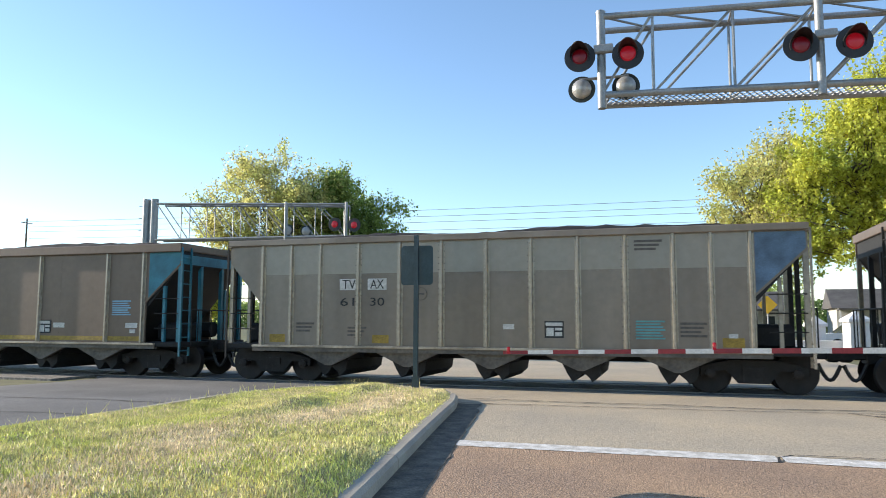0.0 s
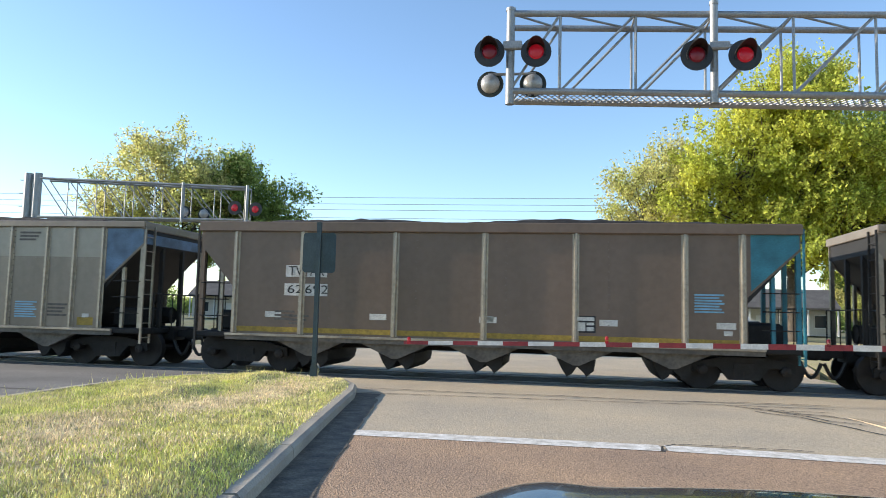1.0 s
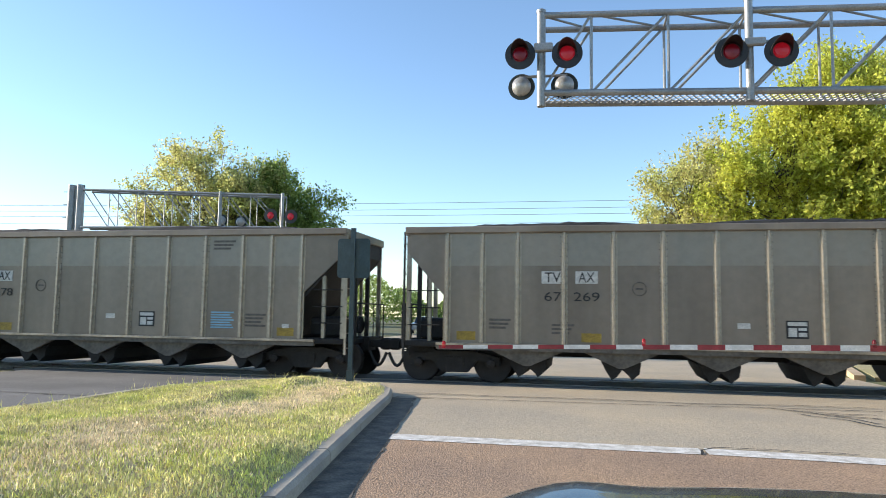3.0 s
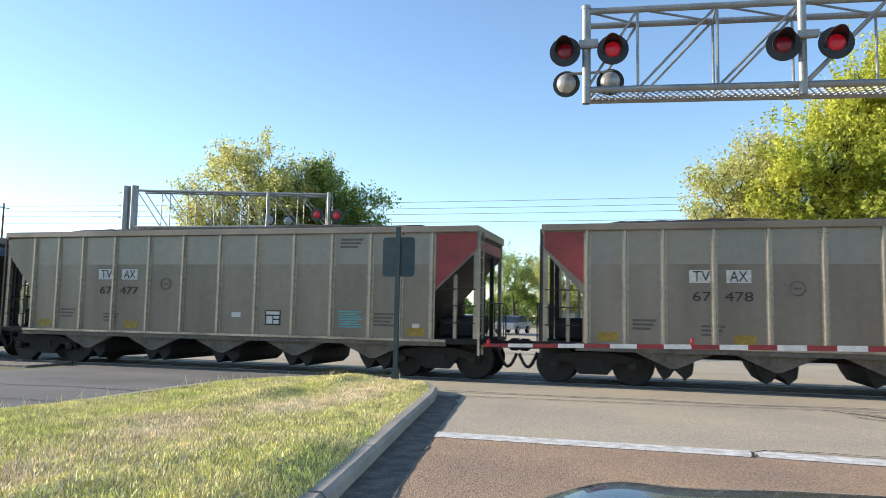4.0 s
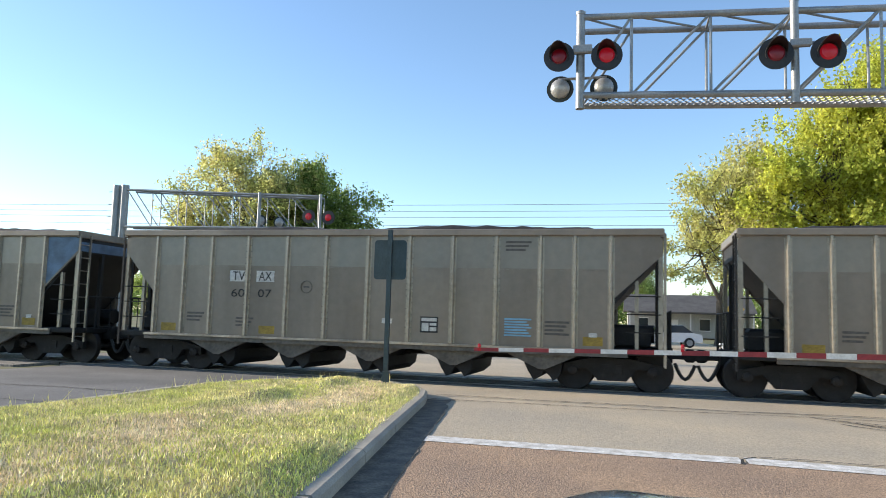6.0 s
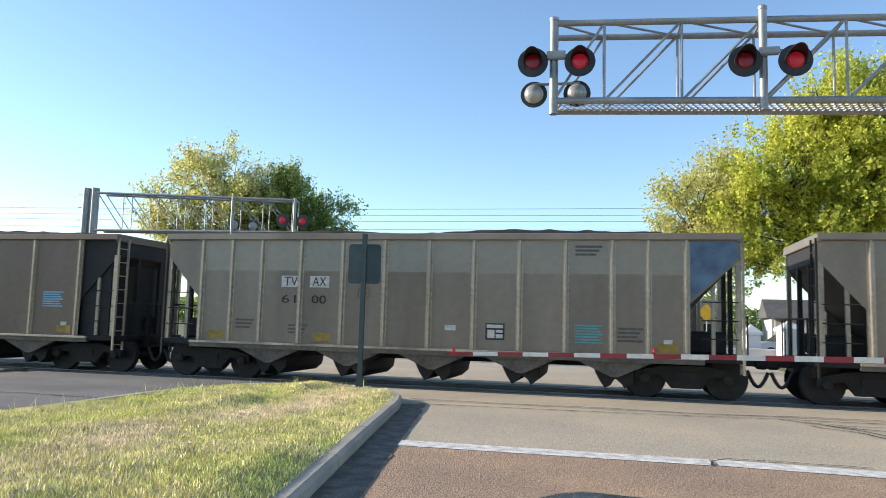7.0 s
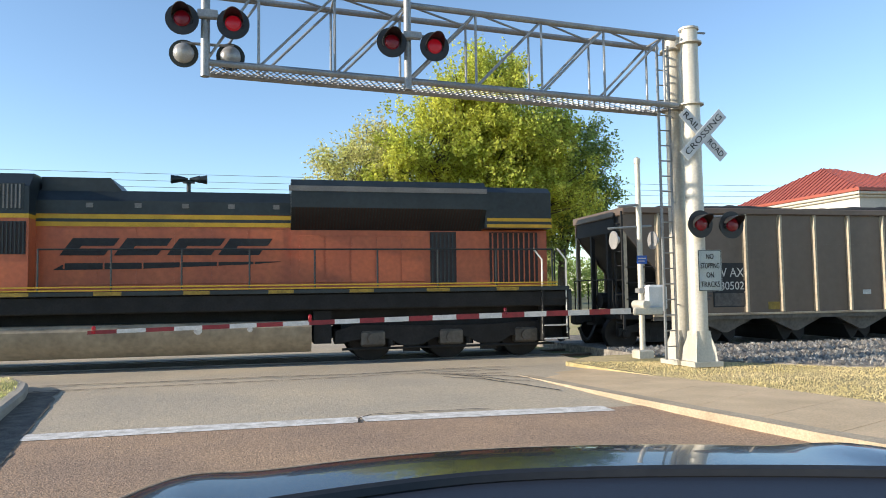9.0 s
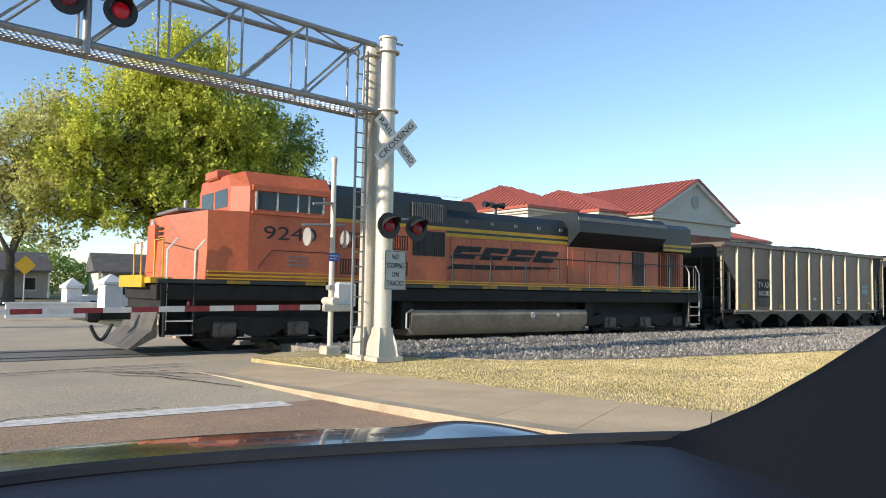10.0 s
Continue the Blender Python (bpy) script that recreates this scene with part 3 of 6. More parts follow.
def coupler(parent, x, e):
    s = Shape()
    s.box(min(x - e * 0.9, x), max(x - e * 0.9, x), -0.09, 0.09, 0.74, 0.92, bevel=0.02)
    s.box(min(x - e * 0.22, x + e * 0.03), max(x - e * 0.22, x + e * 0.03), -0.17, 0.14, 0.68, 0.98, bevel=0.05)
    c = part("coupler", s, "truck_black", parent, "black steel coupler")
    hose = Shape()
    pts = [(x - e * (0.45 - 0.45 * i / 8), -0.32, 0.66 - 0.36 * math.sin(math.pi * i / 8 * 0.97)) for i in range(9)]
    hose.line(pts, 0.042, 8)
    part("air_hose", hose, "black", c, "black rubber air hose")


RIBS = [-5.95, -5.12, -4.30, -3.25, -2.15, -1.08, 0.03, 1.10, 2.17, 3.22, 4.25, 5.03, 5.83]


def hopper_car(style, name="hopper_car"):
    """A coal hopper; +x is the way the train goes."""
    body_mat, rib_mat = {"grey": ("hopper_grey", "rib_grey"), "smooth": ("hopper_brown", "rib_grey"), "brown": ("hopper_brown", "rib_pale")}[style]
    car = thing(name, "", "hopper car", TRACK)
    s = Shape()
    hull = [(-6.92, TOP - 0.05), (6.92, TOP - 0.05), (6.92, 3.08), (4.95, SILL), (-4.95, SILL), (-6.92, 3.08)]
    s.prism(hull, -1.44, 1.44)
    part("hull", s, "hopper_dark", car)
    side = [(-6.95, TOP - 0.04), (6.95, TOP - 0.04), (6.95, 3.08), (5.85, 2.05), (5.85, SILL), (-6.05, SILL), (-6.05, 2.05), (-6.95, 3.08)]
    if style == "brown":                         # the leading end is closed by a dark box painting its recess's shade
        side[:4] = [(-6.95, TOP - 0.04), (5.90, TOP - 0.04), (5.90, 3.08), (5.90, 2.05)]
        part("bulkhead", Shape().box(5.86, 6.72, -1.38, 1.38, SILL, TOP - 0.16, bevel=0.03), "hopper_dark", car, "black block painting the shade of the end recess")
    ribs = {"grey": RIBS, "smooth": [-6.0, -4.3, -2.01, 0.1, 2.17, 4.54, 5.75], "brown": [-6.0, -4.8, -3.5, -2.45, -1.4, -0.33, 0.78, 1.86, 3.02, 4.38, 5.82]}[style]
    for y in (-1.0, 1.0):
        a, b = sorted((1.45 * y, 1.49 * y))
        part("side_sheet", Shape().prism(side, a, b), body_mat, car, "dusty grey side sheet")
        a, b = sorted((1.49 * y, 1.56 * y))
        part("top_chord", Shape().box(-6.97, 6.97, min(1.40 * y, 1.58 * y), max(1.40 * y, 1.58 * y), TOP - 0.16 - (0.08 if style == "smooth" else 0), TOP, bevel=0.02), body_mat, car)
        part("side_sill", Shape().box(-6.2, 6.2, min(1.42 * y, 1.57 * y), max(1.42 * y, 1.57 * y), SILL - 0.03, SILL + 0.03, bevel=0.01), rib_mat, car)
        part("sill_flange", Shape().box(-6.2, 6.2, min(1.42 * y, 1.53 * y), max(1.42 * y, 1.53 * y), SILL - 0.13, SILL - 0.03), "apron", car)
        if style != "smooth":
            part("upper_sheet", Shape().box(-6.0, 5.8, min(1.488 * y, 1.4935 * y), max(1.488 * y, 1.4935 * y), 2.74, TOP - 0.15), "hopper_pale" if style == "grey" else body_mat, car, "paler upper side sheet")
            part("seam", Shape().box(-6.0, 5.8, min(1.49 * y, 1.499 * y), max(1.49 * y, 1.499 * y), 2.715, 2.74), body_mat, car)
        first = None
        for x in ribs:
            if first is None:
                w = {"grey": 0.045, "smooth": 0.045, "brown": 0.05}[style]
                r = Shape()
                r.prism([(-w, 1.49 * y), (-w * 0.55, 1.565 * y), (w * 0.55, 1.565 * y), (w, 1.49 * y)], SILL + 0.04, TOP - 0.15, "z")
                r.box(-w - 0.03, -w, min(1.49 * y, 1.505 * y), max(1.49 * y, 1.505 * y), SILL + 0.04, TOP - 0.2)
                r.box(w, w + 0.03, min(1.49 * y, 1.505 * y), max(1.49 * y, 1.505 * y), SILL + 0.04, TOP - 0.2)
                first = part("rib", r, rib_mat, car, "", pose(x, 0, 0))
            else:
                share("rib", first, car, pose(x, 0, 0))
        if style == "grey":
            r = Shape()
            for x in ribs[3:10:2]:
                for dx in (-0.075, 0.075):
                    for i in range(16):
                        r.lathe([(0.014, 0), (0.009, 0.012 * y)], (x + dx, 1.505 * y, 1.15 + i * 0.15), "y", 5)
            tagged(part("rivets", r, "stencil_dim", car), kind="stuff")
        if style == "smooth":
            r = Shape()
            for x in (-3.6, -1.5, 0.6, 2.9):
                for i in range(14):
                    z = 1.2 + i * 0.17
                    r.lathe([(0.016, 0), (0.012, 0.014 * y)], (x, 1.49 * y, z), "y", 6)
            part("rivets", r, body_mat, car)
    # ends: posts, ladders, rails, brake gear
    for e in (-1, 1):
        for y in (-1.43, 1.43):
            part("corner_post", Shape().box(min(e * 6.85, e * 6.95), max(e * 6.85, e * 6.95), y - 0.05, y + 0.05, SILL, 3.1), rib_mat if style != "smooth" else ("teal" if e > 0 else body_mat), car)
        for y in (-0.5, 0.5):
            part("end_post", Shape().box(min(e * 6.82, e * 6.92), max(e * 6.82, e * 6.92), y - 0.05, y + 0.05, SILL, 3.1), "teal" if style == "smooth" and e > 0 else "hopper_dark", car)
        for y in (-1.4, 1.4):
            part("brace_post", Shape().box(min(e * 6.35, e * 6.43), max(e * 6.35, e * 6.43), y - 0.04, y + 0.04, SILL, 2.5), "teal" if style == "smooth" and e > 0 else rib_mat, car)
        part("end_sheet_cap", Shape().box(min(e * 6.9, e * 6.98), max(e * 6.9, e * 6.98), -1.56, 1.56, TOP - 0.2, TOP, bevel=0.015), body_mat, car)
        part("end_sill", Shape().box(min(e * 5.9, e * 7.05), max(e * 5.9, e * 7.05), -1.5, 1.5, 0.84, 0.98, bevel=0.02).box(min(e * 4.9, e * 7.2), max(e * 4.9, e * 7.2), -0.28, 0.28, 0.66, 1.0), "truck_black", car)
        lad = Shape()
        for y in (-1.52, -1.12):
            lad.box(min(e * 6.97, e * 7.02), max(e * 6.97, e * 7.02), y - 0.02, y + 0.02, 0.6, 3.55)
        for i in range(8):
            lad.tube((e * 7.0, -1.52, 0.75 + i * 0.36), (e * 7.0, -1.12, 0.75 + i * 0.36), 0.014, n=6)
        part("ladder", lad, "teal" if style == "smooth" and e > 0 else rib_mat if e > 0 else "hopper_dark", car)
        for z in (1.35, 1.75, 2.15):
            part("grab_rail", Shape().tube((e * 6.15, -1.5, z), (e * 6.9, -1.5, z), 0.014, n=6), "hopper_dark", car)
        part("end_rail", Shape().line([(e * 7.12, -1.2, 0.9), (e * 7.12, -1.2, 1.85), (e * 7.12, 1.2, 1.85), (e * 7.12, 1.2, 0.9)], 0.018, 6), "hopper_dark", car)
        for y in (-0.9, -0.3, 0.3, 0.9):
            part("rail_post", Shape().tube((e * 7.12, y, 0.95), (e * 7.12, y, 1.85), 0.014, n=6), "hopper_dark", car)
        gear = Shape().box(min(e * 5.9, e * 6.7), max(e * 5.9, e * 6.7), -1.0, -0.3, 1.0, 1.5, bevel=0.06).tube((e * 5.8, 0.3, 1.3), (e * 6.8, 0.3, 1.3), 0.22)
        part("brake_gear", gear, "truck_black", car)
        coupler(car, e * 7.69, e)
        truck(car, e * 5.85)
        part("truck_plate", Shape().box(min(e * 5.2, e * 6.9), max(e * 5.2, e * 6.9), -0.6, 0.6, 0.66, 0.84), "truck_black", car)
    # discharge bays
    bay = None
    for x in (-4.1, -2.0, 0.1, 2.2, 4.3):
        if bay is None:
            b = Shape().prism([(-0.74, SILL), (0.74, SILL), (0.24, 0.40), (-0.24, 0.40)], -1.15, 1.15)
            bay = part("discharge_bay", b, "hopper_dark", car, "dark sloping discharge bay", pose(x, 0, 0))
            apron, apron2 = (part("apron", Shape().prism([(-0.84, SILL - 0.1), (0.84, SILL - 0.1), (0.78, SILL - 0.15), (0.07, 0.45), (-0.07, 0.45), (-0.78, SILL - 0.15)], *sorted((1.30 * y, 1.40 * y))), "apron", car, "dusty bay apron", pose(x, 0, 0)) for y in (-1, 1))
            d = Shape().prism([(-0.44, 0.58), (0.44, 0.58), (0.40, 0.33), (0.23, 0.18), (0.17, 0.28), (0.02, 0.41), (-0.08, 0.26), (-0.21, 0.18), (-0.34, 0.38)], -1.2, 1.2)
            gate = part("bay_door", d, "truck_black", car, "", pose(x, 0, 0))
        else:
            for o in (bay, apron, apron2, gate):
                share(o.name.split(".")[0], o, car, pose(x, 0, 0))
    part("centre_sill", Shape().box(-6, 6, -0.2, 0.2, 0.62, 0.95), "truck_black", car)
    # coal heaped above the top chords
    nx, ny = 60, 12
    c = Shape()
    for i in range(nx + 1):
        for j in range(ny + 1):
            x, y = -6.85 + 13.7 * i / nx, -1.36 + 2.72 * j / ny
            edge = min(1, (6.85 - abs(x)) / 1.6) * min(1, (1.36 - abs(y)) / 0.75)
            z = TOP - 0.20 + 0.50 * edge * (0.8 + 0.3 * noise.noise((x * 0.3, y * 0.6, 3.1))) + 0.05 * noise.noise((x * 3, y * 3, 0))
            c.v.append((x, y, z))
    c.f = [(i * (ny + 1) + j, (i + 1) * (ny + 1) + j, (i + 1) * (ny + 1) + j + 1, i * (ny + 1) + j + 1) for i in range(nx) for j in range(ny)]
    part("coal_load", c, "coal", car, "heaped black coal")
    return car


def bars(name, rows, material, car, m, w=0.6, h=0.05, gap=0.09):
    for i in range(rows):
        k = w * (1 - 0.22 * ((i * 7) % 3) / 2)
        part(name, Shape().box(-w / 2, -w / 2 + k, -0.003, 0.003, -i * gap - h, -i * gap), material, car, "", m)


def dress(car, left, right, plate, patch=None, stencil="stencil_teal", yellow=True, lx=-3.5, lz=2.30, style="grey"):
    """Reporting marks, data stencils and repair patches on the near side."""
    Y = -1.50
    if plate == "boxed":
        part("mark_plate", Shape().box(lx - 0.48, lx + 0.48, Y - 0.004, Y + 0.002, 1.10, 2.24), "letter", car, "black lettering plate")
        words("reporting_mark", left, 0.34, "letter_pale", car, pose(lx, Y - 0.006, 1.98), width=0.86)
        part("number_plate", Shape().box(lx - 0.46, lx + 0.46, Y - 0.008, Y - 0.004, 1.50, 1.78), "letter", car)
        words("car_number", right, 0.30, "letter_pale", car, pose(lx, Y - 0.010, 1.64), width=0.84)
        part("data_plate", Shape().box(lx - 0.44, lx + 0.44, Y - 0.008, Y - 0.004, 1.13, 1.46), "stencil_dim", car)
    else:
        gap = 0.22 if style == "grey" else 0.0
        for k, (mark, num) in enumerate(((left[:2], right[:2 if len(right) < 6 else 3]), (left[2:], right[2 if len(right) < 6 else 3:]))):
            x = lx + (-1 if k == 0 else 1) * (0.27 + gap / 2)
            if plate in ("mark", "both"):
                part("mark_plate", Shape().box(x - 0.25, x + 0.25, Y - 0.003, Y + 0.002, lz - 0.13, lz + 0.15), "letter_pale", car, "white lettering panel")
            words("reporting_mark", mark, 0.33, "letter", car, pose(x, Y - 0.005, lz), width=0.36)
            if plate in ("num", "both"):
                part("number_plate", Shape().box(x - 0.27, x + 0.27, Y - 0.003, Y + 0.002, lz - 0.58, lz - 0.29), "letter_pale", car, "white lettering panel")
            words("car_number", num, 0.29, "letter", car, pose(x, Y - 0.005, lz - 0.435), width=0.19 * len(num))
    # consolidated stencils near the sill
    bars("stencil_line", 3, "stencil_dim", car, pose(lx - 0.15, Y, 1.42), 0.5)
    bars("stencil_line", 3, "stencil_dim", car, pose(-4.71, Y, 1.52), 0.5)
    if style == "grey":
        bars("stencil_line", 4, "stencil_dim", car, pose(4.64, Y, 1.55), 0.55)
        bars("stencil_line", 3, "stencil_dim", car, pose(3.73, Y, 3.38), 0.6)
    box = part("inspection_plate", Shape().box(-0.22, 0.22, -0.003, 0.003, -0.19, 0.19), "letter", car, "black and white inspection stencil", pose(1.62 if style == "grey" else 2.4, Y, 1.38))
    for x0, x1, z0, z1 in ((-0.19, 0.19, 0.08, 0.16), (-0.18, -0.01, -0.15, 0.04), (0.02, 0.18, -0.02, 0.04), (0.02, 0.18, -0.15, -0.06)):
        part("plate_mark", Shape().box(x0, x1, -0.006, -0.003, z0, z1), "letter_pale", box)
    st = part("stencil_panel", Shape().box(-0.31, 0.31, -0.002, 0.002, -0.2, -0.165), stencil, car, "", pose(*((3.74, Y, 1.38) if style == "grey" else (5.05, Y, 1.9))))
    for i in range(1, 7):
        part("stencil_line", Shape().box(-0.31, 0.31 - 0.05 * (i % 3), -0.002, 0.002, -0.2 + i * 0.062, -0.163 + i * 0.062), stencil, st)
    if style == "grey":
        ring = [(0.15 * math.cos(k * math.pi / 12), -0.004, 0.15 * math.sin(k * math.pi / 12)) for k in range(25)]
        em = part("round_stencil", Shape().line(ring, 0.009, 4), "stencil_dim", car, "faint round stencil", pose(-1.6, Y, 2.22))
        part("ring_bar", Shape().box(-0.08, 0.08, -0.003, 0.003, -0.02, 0.02), "stencil_dim", em)
    part("paint_tag", Shape().box(-0.13, 0.13, -0.002, 0.002, -0.06, 0.06), "letter_pale", car, "", pose(0.56 if style == "grey" else 0.2, Y, 1.44))
    part("paint_tag", Shape().box(-0.09, 0.09, -0.002, 0.002, -0.05, 0.05), "letter_pale", car, "", pose(5.44, Y, 1.26))
    if yellow:
        for x in (-5.5, -2.65, 5.44):
            part("paint_patch", Shape().box(-0.22, 0.22, -0.002, 0.002, -0.1, 0.1), "stencil_yellow", car, "faded yellow paint patch", pose(x, Y, 1.12))
    if patch:
        e, m = patch
        tri = [(e * 5.92, TOP - 0.18), (e * 6.92, TOP - 0.18), (e * 6.92, 3.12), (e * 5.92, 2.18)]
        part("end_patch", Shape().prism(tri, -1.496, -1.489), m, car, "repainted end panel")
        part("end_slope", Shape().add([(e * 6.93, -1.40, TOP - 0.3), (e * 6.93, 1.40, TOP - 0.3), (e * 6.935, 1.40, 3.1), (e * 6.935, -1.40, 3.1)], [(0, 1, 2, 3)]), m, car)
    if style == "smooth":
        part("yellow_band", Shape().box(-5.95, 5.75, -1.497, -1.489, SILL + 0.08, SILL + 0.2), "stencil_yellow", car, "faded yellow sill band")
        for x in (-5.0, -2.4, 0.2, 2.9, 5.4):
            part("white_tag", Shape().box(-0.2, 0.2, -0.002, 0.002, -0.07, 0.07), "letter_pale", car, "", pose(x, Y, 1.42))


grey_car = hopper_car("grey")
smooth_car = hopper_car("smooth")
brown_car = hopper_car("brown")
used = set()
#      coupler, style, mark, number, plate, patch, stencil
FLEET = [(1, "grey", "TVAX", "6135", "mark", None, "stencil_teal"),
         (0, "brown", "TVAX", "", "none", None, "stencil_blue"),
         (-1, "grey", "TVAX", "6130", "mark", (1, "blue_patch"), "stencil_teal"),
         (-2, "smooth", "TVAX", "62692", "both", (1, "teal"), "stencil_blue"),
         (-3, "grey", "TVAX", "18184", "num", (1, "blue_patch"), "stencil_blue"),
         (-4, "grey", "TVAX", "67269", "mark", (1, "red_patch"), "stencil_teal"),
         (-5, "grey", "TVAX", "67478", "mark", (-1, "red_patch"), "stencil_blue"),
         (-6, "grey", "TVAX", "67477", "mark", (1, "red_patch"), "stencil_teal"),
         (-7, "grey", "TVAX", "4430", "mark", (1, "blue_patch"), "stencil_teal"),
         (-8, "grey", "TVAX", "6007", "mark", None, "stencil_blue"),
         (-9, "grey", "TVAX", "6100", "mark", (1, "blue_patch"), "stencil_teal"),
         (-10, "brown", "TV AX", "680502", "boxed", None, "stencil_blue")]
for j, style, mark, num, plate, patch, sten in FLEET:
    base = {"grey": grey_car, "smooth": smooth_car, "brown": brown_car}[style]
    s0 = FIRST + j * CAR_LEN
    if style in used:
        car = copy_thing(base, TRACK @ pose(s0, 0, 0))
    else:
        car = base
        car.matrix_basis = TRACK @ pose(s0, 0, 0)
        used.add(style)
    moving.append((car, s0))
    car["dress"] = 0
    FLEET_CAR = {"grey": "dusty grey ribbed hopper car heaped with coal", "smooth": "smooth brown-grey coal hopper car with a teal end", "brown": "dark brown coal hopper car with pale ribs"}
    extra = {"blue_patch": ", light blue end patch", "red_patch": ", red end patch", "teal": ""}
    tagged(car, FLEET_CAR[style] + (extra[patch[1]] if patch else ""), "hopper car", "hopper cars of the train")
def scribble(car, x, z, seed):
    """Sprayed red scrawl low on the side."""
    g = np.random.default_rng(seed)
    for k in range(3):
        pts, a = [], g.uniform(0, 6)
        for i in range(14):
            pts.append((x + k * 0.2 + 0.07 * math.cos(a + i * 0.8) + i * 0.006, -1.497, z + 0.09 * math.sin(a * 2 + i * 0.62)))
        part("spray_mark", Shape().line(pts, 0.011, 5), "red_patch", car, "faded red spray scrawl")


dressed = list(zip(moving, FLEET))
for (car, s0), (j, style, mark, num, plate, patch, sten) in dressed:
    del car["dress"]
    if num == "18184":
        scribble(car, -3.95, 1.22, 3)
        scribble(car, -3.2, 1.24, 5)
    if num:
        dress(car, mark, num, plate, patch, sten, yellow=style != "smooth", lx=-3.13 if style == "grey" else -4.2 if style == "smooth" else -4.0, lz=2.46, style=style)


# ---- the locomotive: nose towards -x, hood end at 14.7 ----
loco = thing("locomotive", "orange, black and yellow six-axle diesel locomotive", "locomotive", TRACK)
LS0 = FIRST - 10 * CAR_LEN - 7.72 - 15.77      # coupled behind the last car
moving.append((loco, LS0))


def lpart(name, shape, material, label="", parent=None, smooth=False):
    return part(name, shape, material, parent or loco, label, smooth=smooth)


lpart("underframe", Shape().box(-4.95, 15.0, -1.45, 1.45, 1.22, 1.60, bevel=0.03).box(-4.4, 14.8, -0.9, 0.9, 0.85, 1.25), "truck_black")
lpart("deck", Shape().box(-4.95, 15.05, -1.53, 1.53, 1.60, 1.70, bevel=0.01), "loco_black")
lpart("deck_stripe", Shape().box(-3.9, 14.75, -1.536, -1.529, 1.71, 1.74).box(-3.9, 14.75, -1.536, -1.529, 1.78, 1.81), "loco_yellow", "yellow deck stripe")
for x in [-3.4, -1.4, 0.6, 2.5, 4.3, 6.1, 7.9, 9.7, 11.5, 13.2]:
    lpart("reflector", Shape().box(x, x + 0.55, -1.54, -1.53, 1.61, 1.69), "stencil_yellow", "faded yellow reflector strip")

# long hood
HOOD = [(-0.95, 1.70), (-0.95, 3.70), (-0.72, 3.95), (0.72, 3.95), (0.95, 3.70), (0.95, 1.70)]
lpart("long_hood", Shape().prism(HOOD, 3.0, 8.4, "x"), "loco_orange", "orange engine hood")
lpart("hood_top", Shape().prism([(-0.965, 3.42), (-0.965, 3.71), (-0.73, 3.965), (0.73, 3.965), (0.965, 3.71), (0.965, 3.42)], 3.0, 8.4, "x"), "loco_black", "black hood top")
lpart("hood_stripe", Shape().box(3.0, 8.4, -0.972, -0.94, 3.14, 3.24).box(3.0, 8.4, -0.972, -0.94, 3.31, 3.41), "loco_yellow", "yellow hood stripes")
lpart("stripe_gap", Shape().box(3.0, 8.4, -0.968, -0.94, 3.24, 3.31), "loco_black")
lpart("exhaust_hump", Shape().prism([(3.05, 3.9), (3.05, 4.25), (4.45, 4.25), (4.7, 3.95)], -0.75, 0.75), "loco_black")
for x in (4.0, 5.0, 6.0, 7.0, 8.0):
    lpart("hood_vent", Shape().box(x, x + 0.14, -0.985, -0.94, 3.56, 3.66), "loco_grey")
for x in (3.5, 4.3, 5.1, 5.9, 6.7, 7.5):
    d = lpart("hood_door", Shape().box(x, x + 0.74, -0.962, -0.94, 1.85, 3.1, bevel=0.008), "loco_orange")
    part("latch", Shape().box(x + 0.06, x + 0.09, -0.985, -0.96, 2.2, 2.4), "loco_orange", d)
# wide electrical cabinet with blower vents behind the cab
lpart("equipment_hood", Shape().box(-0.72, 3.0, -1.42, 1.42, 1.70, 3.30, bevel=0.03), "loco_orange", "orange equipment cabinet")
lpart("equipment_top", Shape().prism([(-1.43, 3.36), (-1.43, 3.95), (-1.1, 4.26), (1.1, 4.26), (1.43, 3.95), (1.43, 3.36)], -0.72, 3.0, "x"), "loco_black", "black equipment roof")
lpart("cabinet_stripe", Shape().box(-0.72, 3.0, -1.436, 1.436, 3.27, 3.36), "loco_yellow", "yellow stripe")
for z0, z1 in ((2.62, 3.02), (1.92, 2.32)):
    v = lpart("vent", Shape().box(-0.42, 1.68, -1.432, -1.40, z0, z1), "louvre", "slatted dark vent")
    for i in range(26):
        x = -0.38 + i * 0.079
        part("slat", Shape().box(x, x + 0.03, -1.452, -1.43, z0 + 0.03, z1 - 0.03), "loco_orange", v)
    lpart("vent_frame", Shape().box(-0.46, 1.72, -1.45, -1.42, z1, z1 + 0.05).box(-0.46, 1.72, -1.45, -1.42, z0 - 0.05, z0).box(-0.5, -0.42, -1.45, -1.42, z0, z1).box(1.68, 1.74, -1.45, -1.42, z0, z1), "loco_orange")
v = lpart("grille", Shape().box(1.85, 2.95, -1.432, -1.40, 2.5, 3.2), "louvre", "dark grille")
for i in range(14):
    x = 1.88 + i * 0.078
    part("slat", Shape().box(x, x + 0.025, -1.45, -1.43, 2.52, 3.18), "loco_black", v)
v = lpart("upper_grille", Shape().box(1.75, 2.9, -1.44, -1.41, 3.45, 4.0), "loco_black", "black grille")
for i in range(14):
    x = 1.8 + i * 0.078
    part("slat", Shape().box(x, x + 0.03, -1.46, -1.44, 3.47, 3.98), "loco_grey", v)
lpart("roof_hatch", Shape().box(0.2, 1.6, -1.45, -1.42, 3.5, 3.98, bevel=0.008), "loco_black")
